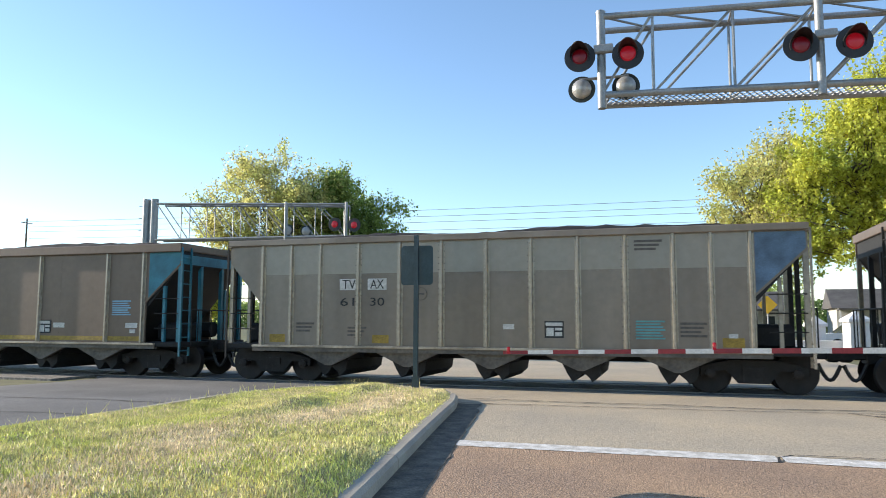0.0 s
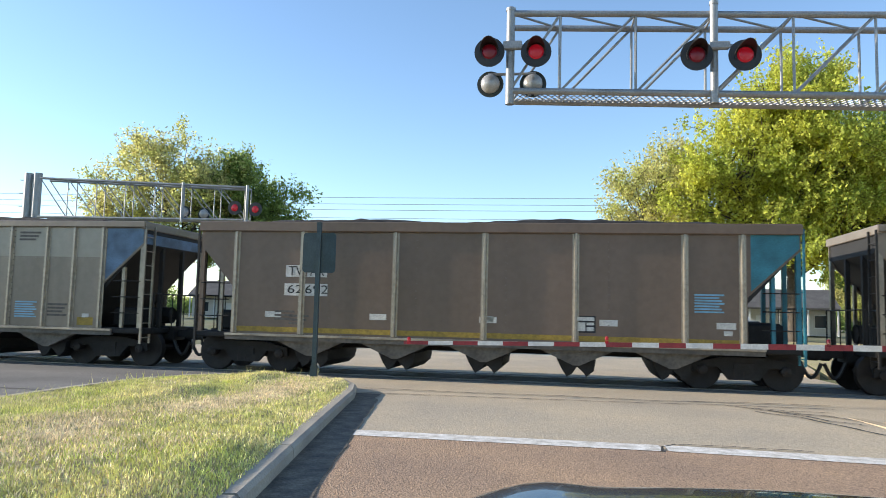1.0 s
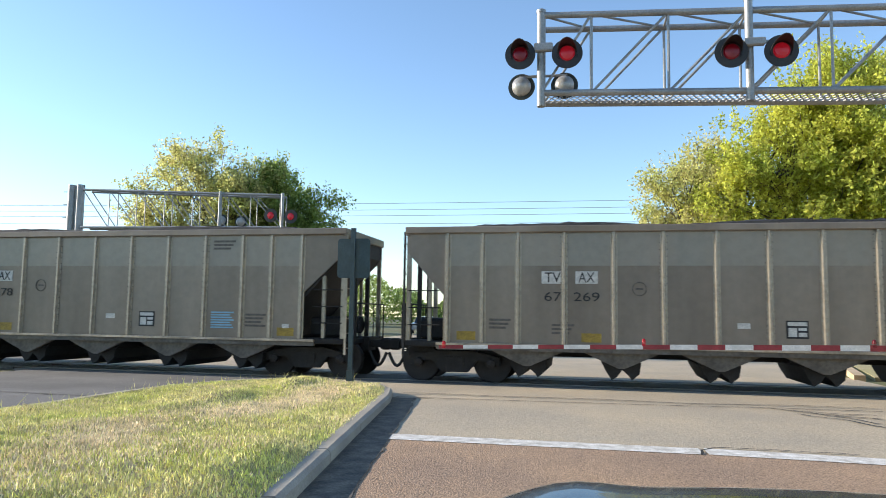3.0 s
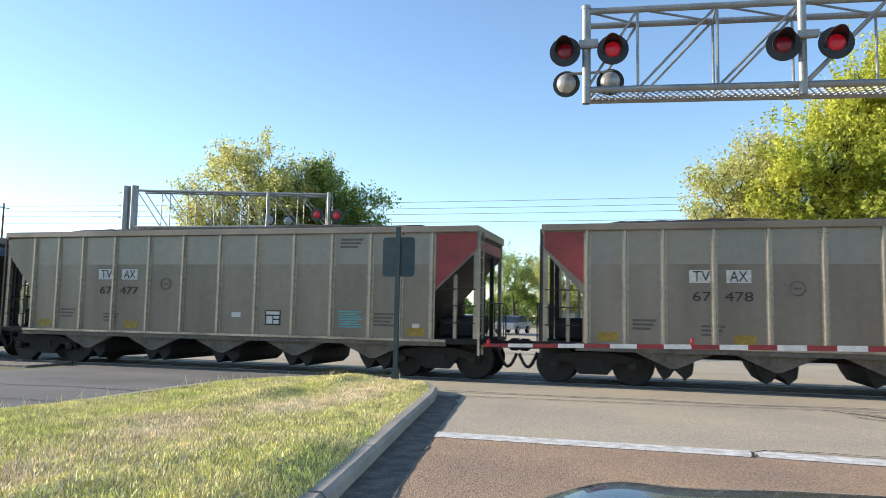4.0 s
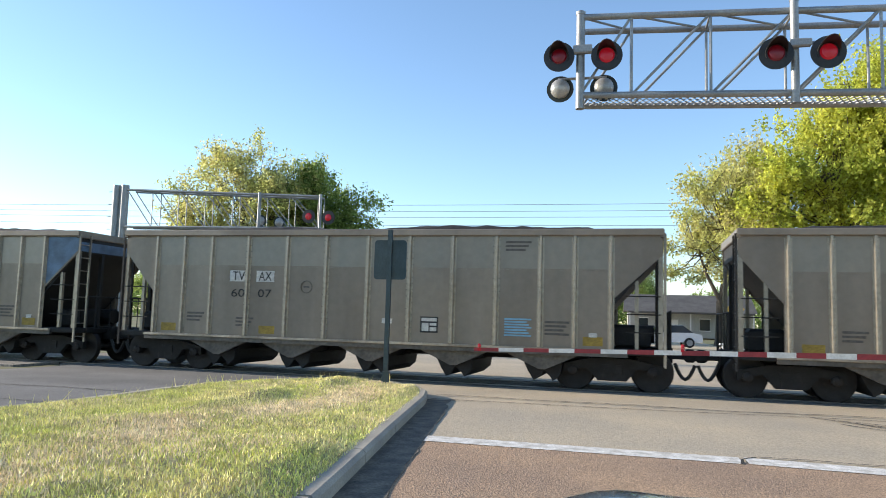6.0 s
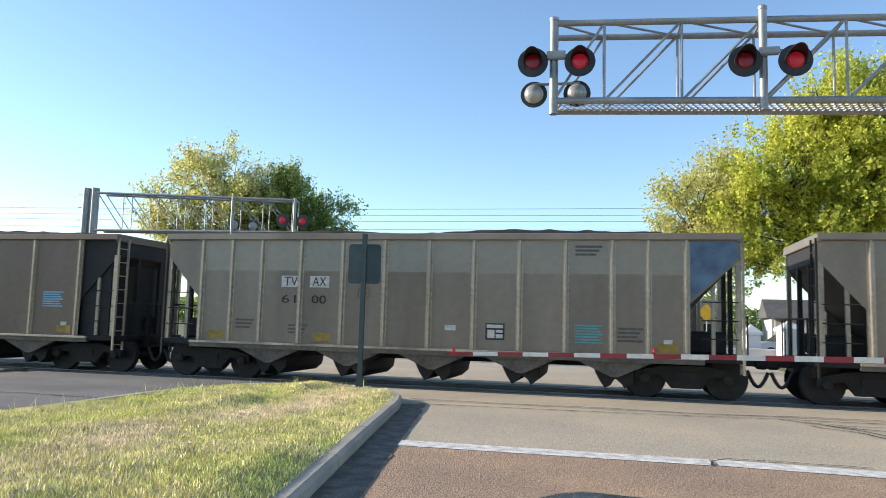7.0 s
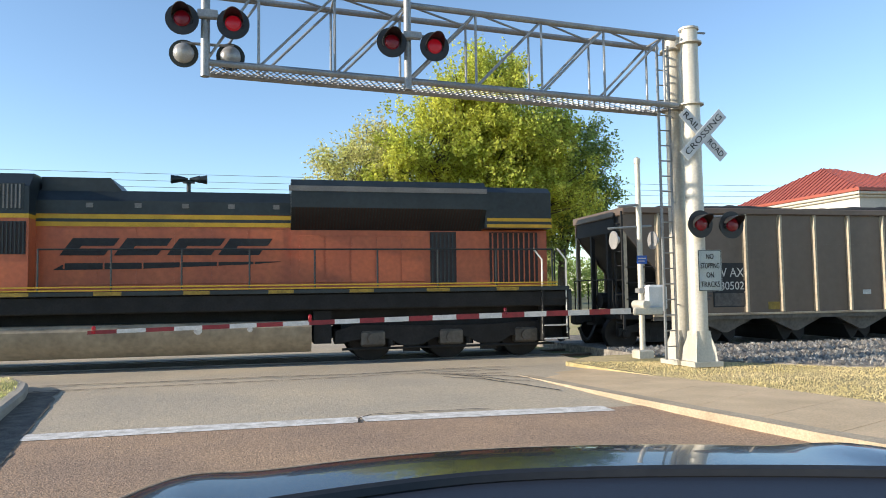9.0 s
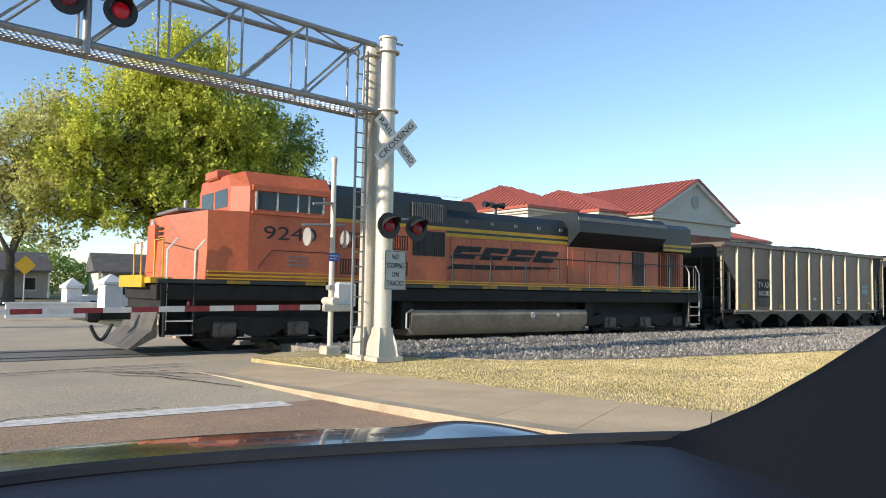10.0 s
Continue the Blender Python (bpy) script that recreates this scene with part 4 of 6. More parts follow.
# radiator section
lpart("rear_hood", Shape().box(8.4, 14.7, -0.98, 0.98, 1.70, 3.12, bevel=0.03), "loco_orange", "orange rear hood")
rad = [(-0.98, 3.08), (-1.50, 3.55), (-1.50, 4.02), (-1.30, 4.22), (1.30, 4.22), (1.50, 4.02), (1.50, 3.55), (0.98, 3.08)]
lpart("radiator", Shape().prism(rad, 8.4, 13.0, "x"), "loco_black", "black flared radiator section")
fin = None
for i in range(60):
    if fin is None:
        fin = lpart("radiator_fin", Shape().prism([(-1.0, 3.12), (-1.48, 3.56), (-1.52, 3.56), (-1.02, 3.10)], 0, 0.03, "x"), "louvre")
        fin.matrix_basis = pose(8.5, 0, 0)
    else:
        share("radiator_fin", fin, loco, pose(8.5 + i * 0.074, 0, 0))
lpart("radiator_lip", Shape().box(8.35, 13.0, -1.52, -1.48, 3.93, 4.05), "loco_grey")
lpart("tail_hood", Shape().prism([(-1.32, 3.12), (-1.32, 4.0), (-1.1, 4.15), (1.1, 4.15), (1.32, 4.0), (1.32, 3.12)], 13.0, 14.7, "x"), "loco_black", "black tail hood")
lpart("tail_stripe", Shape().box(13.05, 14.72, -1.33, 1.33, 3.14, 3.22).box(13.05, 14.72, -1.33, 1.33, 3.29, 3.37), "loco_yellow", "yellow tail stripes")
lpart("fan", Shape().lathe([(0.72, 4.2), (0.72, 4.30), (0.62, 4.33)], (9.9, 0, 0), "z", 24), "loco_grey")
lpart("fan", Shape().lathe([(0.72, 4.2), (0.72, 4.30), (0.62, 4.33)], (11.8, 0, 0), "z", 24), "loco_grey")
d = lpart("screen_door", Shape().box(11.7, 12.35, -1.0, -0.975, 1.78, 3.05), "louvre", "dark screened doorway")
for i in range(6):
    part("slat", Shape().box(11.74 + i * 0.1, 11.78 + i * 0.1, -1.01, -0.998, 1.8, 3.03), "loco_black", d)
d = lpart("rear_opening", Shape().box(13.2, 14.45, -1.0, -0.975, 1.78, 3.05), "louvre", "dark barred rear opening")
for i in range(9):
    part("bar", Shape().box(13.26 + i * 0.135, 13.29 + i * 0.135, -1.02, -0.998, 1.8, 3.03), "loco_orange", d)
for x in (8.6, 9.2, 9.8, 10.4, 11.0):
    lpart("rear_door", Shape().box(x, x + 0.55, -0.995, -0.975, 1.85, 2.95, bevel=0.008), "loco_orange")
# horn
h = Shape().tube((6.03, 0, 3.95), (6.03, 0, 4.30), 0.05).box(5.9, 6.16, -0.1, 0.1, 4.28, 4.34)
for x0, x1 in ((6.0, 5.62), (6.06, 6.44)):
    h.tube((x0, 0.08, 4.38), (x1, 0.08, 4.38), 0.035, 0.11, 12)
    h.tube((x0, -0.1, 4.36), (x1 * 0.6 + x0 * 0.4, -0.1, 4.36), 0.03, 0.09, 12)
lpart("horn", h, "loco_black", "black air horn cluster")
# cab and nose
cab = [(-1.5, 1.70), (-1.5, 3.95), (-1.15, 4.36), (1.15, 4.36), (1.5, 3.95), (1.5, 1.70)]
c = lpart("cab", Shape().prism(cab, -2.9, -0.72, "x"), "loco_orange", "orange cab")
cf = Shape()
cf.add([(-2.9, -1.5, 1.7), (-2.9, -1.5, 3.95), (-2.9, -1.15, 4.36), (-2.9, 1.15, 4.36), (-2.9, 1.5, 3.95), (-2.9, 1.5, 1.7),
        (-3.25, -1.15, 1.7), (-3.25, -1.15, 3.95), (-3.25, -0.95, 4.25), (-3.25, 0.95, 4.25), (-3.25, 1.15, 3.95), (-3.25, 1.15, 1.7)],
       [(0, 1, 7, 6), (1, 2, 8, 7), (2, 3, 9, 8), (3, 4, 10, 9), (4, 5, 11, 10), (6, 7, 8, 9, 10, 11), (0, 6, 11, 5), (5, 4, 3, 2, 1, 0)])
lpart("cab_front", cf, "loco_orange")
lpart("windscreen", Shape().box(-3.262, -3.24, -0.95, -0.08, 3.48, 3.92).box(-3.262, -3.24, 0.08, 0.95, 3.48, 3.92), "glass", "dark windscreen")
lpart("number_board", Shape().box(-3.35, -3.0, -0.45, 0.45, 4.22, 4.45, bevel=0.04), "loco_orange")
w = lpart("side_window", Shape().box(-2.72, -0.98, -1.512, -1.49, 3.42, 3.84), "glass", "dark cab side windows")
for x in (-2.76, -2.22, -1.68, -1.38, -0.98):
    part("window_post", Shape().box(x, x + 0.04, -1.53, -1.50, 3.40, 3.86), "letter_pale", w)
lpart("window_ledge", Shape().box(-2.85, -0.85, -1.56, -1.49, 3.30, 3.37).box(-2.85, -0.85, -1.58, -1.45, 3.86, 4.0), "loco_orange")
nose = Shape()
nose.add([(-2.9, -1.5, 1.7), (-2.9, 1.5, 1.7), (-2.9, 1.5, 3.34), (-2.9, -1.5, 3.34),
          (-3.85, -1.42, 1.7), (-3.85, 1.42, 1.7), (-3.85, 1.38, 3.32), (-3.85, -1.38, 3.32),
          (-4.68, -0.75, 1.7), (-4.68, 0.75, 1.7), (-4.60, 0.72, 3.18), (-4.60, -0.72, 3.18)],
         [(0, 3, 7, 4), (1, 5, 6, 2), (3, 2, 6, 7), (4, 7, 11, 8), (5, 9, 10, 6), (7, 6, 10, 11), (8, 11, 10, 9), (0, 4, 8, 9, 5, 1), (0, 1, 2, 3)])
n = lpart("nose", nose, "loco_orange", "orange nose")
part("nose_door", Shape().box(-4.70, -4.64, -0.15, 0.5, 1.85, 3.0, bevel=0.01), "loco_orange", n)
part("headlight", Shape().lathe([(0.13, 0.0), (0.13, -0.05), (0.10, -0.06)], (-4.62, 0.22, 3.0), "x", 14), "lens_clear", n)
part("nose_top", Shape().box(-4.4, -3.3, -0.9, 0.9, 3.30, 3.38, bevel=0.02), "loco_grey", n)
part("antenna", Shape().tube((-4.1, -0.5, 3.36), (-4.1, -0.5, 3.6), 0.05), "galv", n)
lpart("lower_stripe", Shape().box(-3.85, -0.72, -1.515, -1.40, 1.80, 1.83).box(-3.85, -0.72, -1.515, -1.40, 1.88, 1.91), "loco_yellow")
lpart("side_louvre", Shape().box(-1.9, -1.35, -1.512, -1.49, 2.08, 2.12).box(-1.9, -1.35, -1.512, -1.49, 2.18, 2.22).box(-1.9, -1.35, -1.512, -1.49, 2.28, 2.32), "loco_grey")
lpart("panel_line", Shape().box(-2.3, -0.75, -1.506, -1.49, 2.43, 2.45).tube((-2.3, -1.5, 2.44), (-2.65, -1.5, 2.02), 0.012, n=5).box(-0.76, -0.74, -1.506, -1.49, 1.9, 3.3), "louvre")
words("loco_number", "9240", 0.46, "letter", loco, pose(-1.83, -1.506, 2.85), "dark painted road number", width=1.4)
# the railway's emblem as plain slanted shapes
lx = 3.48
for i, w0 in enumerate((0.95, 0.95, 1.0, 0.95)):
    x = lx + i * 1.10
    s = Shape()
    for z0, z1, a, b in ((2.50, 2.65, 0.0, 0.95), (2.71, 2.88, 0.0, 1.0)):
        s.add([(x + a * w0 + (z0 - 2.5) * 0.7, -0.976, z0), (x + b * w0 + (z0 - 2.5) * 0.7, -0.976, z0), (x + b * w0 + (z1 - 2.5) * 0.7, -0.976, z1), (x + a * w0 + (z1 - 2.5) * 0.7, -0.976, z1)], [(0, 1, 2, 3)])
    s.add([(x + 0.105, -0.976, 2.65), (x + 0.4, -0.976, 2.65), (x + 0.44, -0.976, 2.71), (x + 0.147, -0.976, 2.71)], [(0, 1, 2, 3)])
    lpart("emblem_bar", s, "letter", "black slanted emblem shape")
lpart("emblem_swoosh", Shape().add([(3.35, -0.976, 2.18), (3.6, -0.976, 2.33), (8.2, -0.976, 2.35), (7.6, -0.976, 2.29), (5.2, -0.976, 2.20)], [(0, 1, 2, 3, 4)]), "letter", "black swoosh under the emblem")
s = Shape()
for a, b in ((-0.62, -0.18), (-0.08, 0.36)):
    for z in (2.62, 2.74, 2.86):
        s.box(-4.672, -4.655, a, b, z, z + 0.06)
lpart("nose_emblem", s, "letter", "dark emblem bars")
# handrails
s = Shape()
posts = [3.2 + i * 1.43 for i in range(9)]
for x in posts:
    s.tube((x, -1.48, 1.70), (x, -1.48, 2.60), 0.022, n=6)
s.tube((3.2, -1.48, 2.60), (14.64, -1.48, 2.60), 0.02, n=6)
lpart("handrail", s, "loco_black", "black side handrail")
for e, x in ((-1, -4.75), (1, 15.0)):
    s = Shape()
    for xx in (x, x - e * 0.62):
        s.line([(xx, -1.47, 0.55), (xx, -1.47, 2.35), (xx - e * 0.22, -1.47, 2.62)], 0.022, 6)
    lpart("grab_iron", s, "rail_white", "white-painted grab irons")
    for y in (-0.95, 0.95):
        k = 0.35
        lpart("end_rail", Shape().line([(x + e * 0.05, y - k, 1.7), (x + e * 0.05, y - k, 2.6), (x + e * 0.05, y + k, 2.6), (x + e * 0.05, y + k, 1.7)], 0.02, 6), "loco_yellow" if e < 0 else "loco_black")
    st = lpart("steps", Shape().box(min(x, x - e * 0.6), max(x, x - e * 0.6), -1.16, -1.12, 0.4, 1.6), "truck_black", "black boarding steps")
    for xx in (x - e * 0.62, x + e * 0.02):
        part("step_side", Shape().box(xx - 0.02, xx + 0.02, -1.5, -1.16, 0.4, 1.6), "truck_black", st)
    for i in range(4):
        part("tread", Shape().box(min(x, x - e * 0.6), max(x, x - e * 0.6), -1.5, -1.16, 0.42 + i * 0.32, 0.46 + i * 0.32), "truck_black", st)
    for i in range(3):
        part("tread_edge", Shape().box(min(x, x - e * 0.6), max(x, x - e * 0.6), -1.515, -1.5, 0.42 + i * 0.32, 0.45 + i * 0.32), "rail_white", st)
    lpart("pilot", Shape().box(min(x, x + e * 0.12), max(x, x + e * 0.12), -1.5, 1.5, 1.0, 1.62, bevel=0.02), "loco_black" if e > 0 else "truck_black")
    coupler(loco, 15.52 if e > 0 else -6.05, e)
lpart("plow", Shape().prism([(-4.9, 0.98), (-5.02, 0.55), (-5.5, 0.14), (-5.42, 0.14), (-4.9, 0.4)], -1.4, 1.4), "apron", "worn steel snowplow")
lpart("end_platform", Shape().box(-5.08, -4.6, -1.4, 1.4, 1.60, 1.73).box(-5.14, -5.06, -0.9, 1.3, 1.50, 1.78), "loco_yellow")
# fuel tank
tank = Shape()
prof = [(-1.35, 0.98), (-1.45, 0.85), (-1.42, 0.55), (-1.15, 0.27), (1.15, 0.27), (1.42, 0.55), (1.45, 0.85), (1.35, 0.98)]
tank.prism(prof, 1.85, 8.85, "x")
lpart("fuel_tank", tank, "tank", "dusty tan fuel tank", smooth=True)
for x, r in ((6.4, 0.09), (7.5, 0.06)):
    lpart("tank_fitting", Shape().tube((x, -1.46, 0.82), (x, -1.40, 0.82), r), "letter_pale")
for x in (1.6, 8.9):
    lpart("end_bulkhead", Shape().box(x, x + 0.4, -1.3, 1.3, 0.45, 1.2), "truck_black")
pipe = Shape().line([(1.9, -1.4, 1.0), (1.7, -1.4, 0.9), (1.7, -1.4, 0.5), (1.9, -1.4, 0.35)], 0.03, 6)
lpart("pipe", pipe, "galv")
for xc in (-1.43, 12.15):
    t = lpart("truck", Shape().box(-2.6, 2.6, -1.0, 1.0, 0.55, 0.95).box(-2.7, 2.7, -0.3, 0.3, 0.4, 1.0), "truck_black", "black three-axle truck")
    t.matrix_basis = pose(xc, 0, 0)
    for y in (-1.08, 1.08):
        s = Shape()
        s.prism([(-2.75, 0.42), (-2.75, 0.72), (-2.3, 0.86), (-0.6, 0.80), (0.6, 0.80), (2.3, 0.86), (2.75, 0.72), (2.75, 0.42), (2.2, 0.52), (1.5, 0.52), (1.2, 0.36), (0.7, 0.36), (0.4, 0.52), (-0.4, 0.52), (-0.7, 0.36), (-1.2, 0.36), (-1.5, 0.52), (-2.2, 0.52)], y - 0.1, y + 0.1)
        part("side_frame", s, "truck_black", t)
        for dx in (-1.88, 0.0, 1.88):
            b = Shape().box(dx - 0.28, dx + 0.28, y - 0.14, y + 0.14, 0.34, 0.72, bevel=0.05)
            b.tube((dx, y * 1.0 - 0.2 * math.copysign(1, -y), 0.53), (dx, y, 0.53), 0.13, n=12)
            part("axle_box", b, "apron", t)
            d = Shape().tube((dx + 0.45, y, 0.35), (dx + 0.45, y, 0.8), 0.09, n=8)
            part("damper", d, "truck_black", t)
        part("brake_rigging", Shape().tube((-2.6, y * 1.1, 0.3), (2.6, y * 1.1, 0.3), 0.03, n=6).box(-1.15, -0.75, y - 0.05, y + 0.05, 0.2, 0.5).box(0.75, 1.15, y - 0.05, y + 0.05, 0.2, 0.5), "truck_black", t)
    for dx in (-1.88, 0.0, 1.88):
        s = Shape()
        for y in (-0.76, 0.76):
            e = math.copysign(1, y)
            s.lathe([(0.12, -0.07 * e), (0.42, -0.05 * e), (0.545, -0.09 * e), (0.515, 0.04 * e), (0.44, 0.05 * e), (0.14, 0.04 * e)], (0, y, 0), "y", 26)
        s.tube((0, -0.9, 0), (0, 0.9, 0), 0.1)
        part("wheelset", s, "wheel_steel", t, "worn steel wheelset", pose(dx, 0, 0.515), smooth=True)


# ---- signals at the crossing ----


def flasher(parent, x, y, z, lit, facing=-1, r=0.26, hood=True):
    """A crossing lamp: black disc, hood and a two-sided lens that turns to flash."""
    s = Shape().lathe([(r, 0.0), (r, -0.012 * -facing), (r * 0.5, -0.014 * -facing)], (x, y, z), "y", 32)
    disc = part("backing_disc", s, "black", parent, "black backing disc")
    s = Shape()
    n, R = 18, r * 0.60
    for i in range(n + 1):
        an = math.pi * (i / n * 1.3 - 0.15)
        d = 0.34 * max(0.10, math.sin(an)) ** 0.8
        for k, dd in ((0, 0), (0, d), (0.01, d), (0.01, 0)):
            s.v.append((x + (R + k) * math.cos(an), y + facing * dd, z + (R + k) * math.sin(an)))
    s.f = [(4 * i + k, 4 * i + (k + 1) % 4, 4 * i + 4 + (k + 1) % 4, 4 * i + 4 + k) for i in range(n) for k in range(4)]
    if hood:
        part("hood", s, "black", disc, "black lamp hood")
    part("housing", Shape().lathe([(r * 0.62, 0), (r * 0.62, -facing * 0.16), (r * 0.4, -facing * 0.2)], (x, y - facing * 0.005, z), "y", 20), "black", disc)
    lens = Shape().lathe([(r * 0.50, -0.008 * facing * -1), (r * 0.50, 0.0), (r * 0.42, facing * 0.035), (r * 0.2, facing * 0.05), (0.01, facing * 0.053)], (0, 0, 0), "y", 20)
    part("lens", lens, "lamp_on" if lit else "lamp_off", disc, "red lens", pose(x, y + facing * 0.02, z), smooth=True)
    return disc


def back_lamp(parent, x, y, z, r=0.235):
    s = Shape().lathe([(r, 0.0), (r, 0.012), (r * 0.55, 0.014)], (x, y, z), "y", 28)
    d = part("backing_disc", s, "dark_back", parent)
    part("housing", Shape().lathe([(r * 0.72, 0.0), (r * 0.70, -0.06), (r * 0.45, -0.13), (0.02, -0.15)], (x, y - 0.002, z), "y", 22), "lens_clear", d, "pale lamp housing", smooth=True)


def truss(parent, x0, x1, y0, y1, zb, zt, bays, material="galv", flip=1):
    """A box truss: four chords with posts and diagonals on both faces and a mesh deck."""
    for name, y, z, r in (("top_chord", y0, zt(0), 0), ("top_chord", y1, zt(0), 0), ("bottom_chord", y0, zb(0), 1), ("bottom_chord", y1, zb(0), 1)):
        f = zb if r else zt
        part(name, Shape().tube((x0, y, f(0)), (x1, y, f(1)), 0.055, n=12), material, parent, smooth=True)
    for t0, t1 in zip(bays, bays[1:]):
        xa, xb = x0 + (x1 - x0) * t0, x0 + (x1 - x0) * t1
        s = Shape()
        for y in (y0, y1):
            s.tube((xb, y, zb(t1)), (xb, y, zt(t1)), 0.024, n=8)
            if flip > 0:
                s.tube((xa, y, zb(t0)), (xb, y, zt(t1)), 0.024, n=8)
            else:
                s.tube((xb, y, zb(t1)), (xa, y, zt(t0)), 0.024, n=8)
        s.tube((xa, y0, zt(t0)), (xb, y1, zt(t1)), 0.02, n=8).tube((xb, y0, zt(t1)), (xb, y1, zt(t1)), 0.02, n=8)
        part("brace", s, material, parent, smooth=True)
    s = Shape()
    n = int(abs(x1 - x0) / 0.11)
    for i in range(n):
        for a, b in ((0, 1), (1, 0)):
            t0, t1 = i / n, min(1, (i + 3) / n)
            s.tube((x0 + (x1 - x0) * t0, y0 if a == 0 else y1, zb(t0)), (x0 + (x1 - x0) * t1, y1 if b == 1 else y0, zb(t1)), 0.009, n=4)
    part("deck_mesh", s, material, parent, "expanded metal walkway")


gantry = thing("signal_gantry", "galvanised cantilever gantry with red crossing lights over the road", "signal gantry")
zb = lambda t: 5.32 - 0.28 * t
zt = lambda t: 6.70 - 0.33 * t
truss(gantry, 0.30, 9.0, 13.35, 14.0, zb, zt, [0] + [(1.15 + 1.265 * i - 0.30) / 8.70 for i in range(7)])
part("end_post", Shape().tube((0.30, 13.35, 5.08), (0.30, 13.35, 6.76), 0.075, n=14).lathe([(0.085, 6.74), (0.085, 6.79), (0.03, 6.82)], (0.30, 13.35, 0), "z", 12), "galv", gantry, smooth=True)
part("lamp_post", Shape().tube((3.67, 13.26, 5.02), (3.67, 13.26, 6.72), 0.065, n=14).lathe([(0.075, 6.70), (0.075, 6.75), (0.03, 6.78)], (3.67, 13.26, 0), "z", 12), "galv", gantry, smooth=True)
part("junction_box", Shape().box(0.18, 0.50, 13.22, 13.32, 6.02, 6.17, bevel=0.02).tube((0.06, 13.3, 6.09), (0.63, 13.3, 6.09), 0.03), "galv", gantry)
part("junction_box", Shape().box(3.57, 3.89, 13.1, 13.2, 5.89, 6.02, bevel=0.02).tube((3.44, 13.2, 5.95), (4.09, 13.2, 5.97), 0.03), "galv", gantry)
flasher(gantry, -0.05, 13.2, 5.96, False)
flasher(gantry, 0.745, 13.2, 5.94, True)
back_lamp(gantry, -0.06, 13.62, 5.53)
back_lamp(gantry, 0.69, 13.62, 5.52)
part("rear_arm", Shape().tube((-0.1, 13.6, 5.7), (0.74, 13.6, 5.7), 0.025), "galv", gantry)
flasher(gantry, 3.36, 13.1, 5.785, False)
flasher(gantry, 4.115, 13.1, 5.765, True)
for x, y, h in ((9.22, 13.82, 6.50), (9.30, 13.35, 6.56)):
    col = part("column", Shape().tube((x, y, 0.1), (x, y, h), 0.175, 0.165, 24).lathe([(0.19, h - 0.02), (0.19, h + 0.02), (0.05, h + 0.05)], (x, y, 0), "z", 20), "pole_paint", gantry, "cream painted steel column", smooth=True)
    for i in range(4):
        a = math.pi / 4 + i * math.pi / 2
        g = Shape()
        c, sn = math.cos(a), math.sin(a)
        g.add([(x + c * 0.16 - sn * 0.012, y + sn * 0.16 + c * 0.012, 0.12), (x + c * 0.33 - sn * 0.012, y + sn * 0.33 + c * 0.012, 0.12), (x + c * 0.30 - sn * 0.012, y + sn * 0.30 + c * 0.012, 0.38), (x + c * 0.17 - sn * 0.012, y + sn * 0.17 + c * 0.012, 0.72),
               (x + c * 0.16 + sn * 0.012, y + sn * 0.16 - c * 0.012, 0.12), (x + c * 0.33 + sn * 0.012, y + sn * 0.33 - c * 0.012, 0.12), (x + c * 0.30 + sn * 0.012, y + sn * 0.30 - c * 0.012, 0.38), (x + c * 0.17 + sn * 0.012, y + sn * 0.17 - c * 0.012, 0.72)],
              [(0, 1, 2, 3), (7, 6, 5, 4), (1, 5, 6, 2), (2, 6, 7, 3)])
        part("base_gusset", g, "pole_paint", col)
    part("base_box", Shape().prism([(x - 0.30, y - 0.30), (x + 0.30, y - 0.30), (x + 0.30, y + 0.30), (x - 0.30, y + 0.30)], 0.04, 0.13, "z"), "pole_paint", col)
    part("base_skirt", Shape().add([(x + sx * 0.20, y + sy * 0.20, 0.12) for sx, sy in ((-1, -1), (1, -1), (1, 1), (-1, 1))] + [(x + sx * 0.15, y + sy * 0.15, 0.70) for sx, sy in ((-1, -1), (1, -1), (1, 1), (-1, 1))], [(0, 1, 5, 4), (1, 2, 6, 5), (2, 3, 7, 6), (3, 0, 4, 7)]), "pole_paint", col)
    for fz in (6.26, 5.05):
        part("flange", Shape().lathe([(0.24, fz), (0.24, fz + 0.03)], (x, y, 0), "z", 20), "pole_paint", col)
    part("band", Shape().box(x - 0.2, x + 0.36, y - 0.02, y + 0.02, h - 0.06, h - 0.03), "galv", col)
lad = Shape().box(8.72, 8.76, 13.58, 13.62, 0.15, 6.3).box(8.96, 9.0, 13.58, 13.62, 0.15, 6.3)
for i in range(20):
    lad.tube((8.74, 13.6, 0.4 + i * 0.30), (8.98, 13.6, 0.4 + i * 0.30), 0.014, n=6)
for z in (1.2, 3.2, 4.9):
    lad.tube((8.98, 13.6, z), (9.12, 13.72, z), 0.014, n=6)
part("ladder", lad, "galv", gantry, "galvanised climbing ladder")
# lamps on the column
arm = Shape().tube((9.1, 13.1, 2.85), (10.0, 13.1, 2.87), 0.03)
part("lamp_arm", arm, "galv", gantry)
flasher(gantry, 9.19, 13.02, 2.71, False)
flasher(gantry, 9.86, 13.02, 2.70, False)
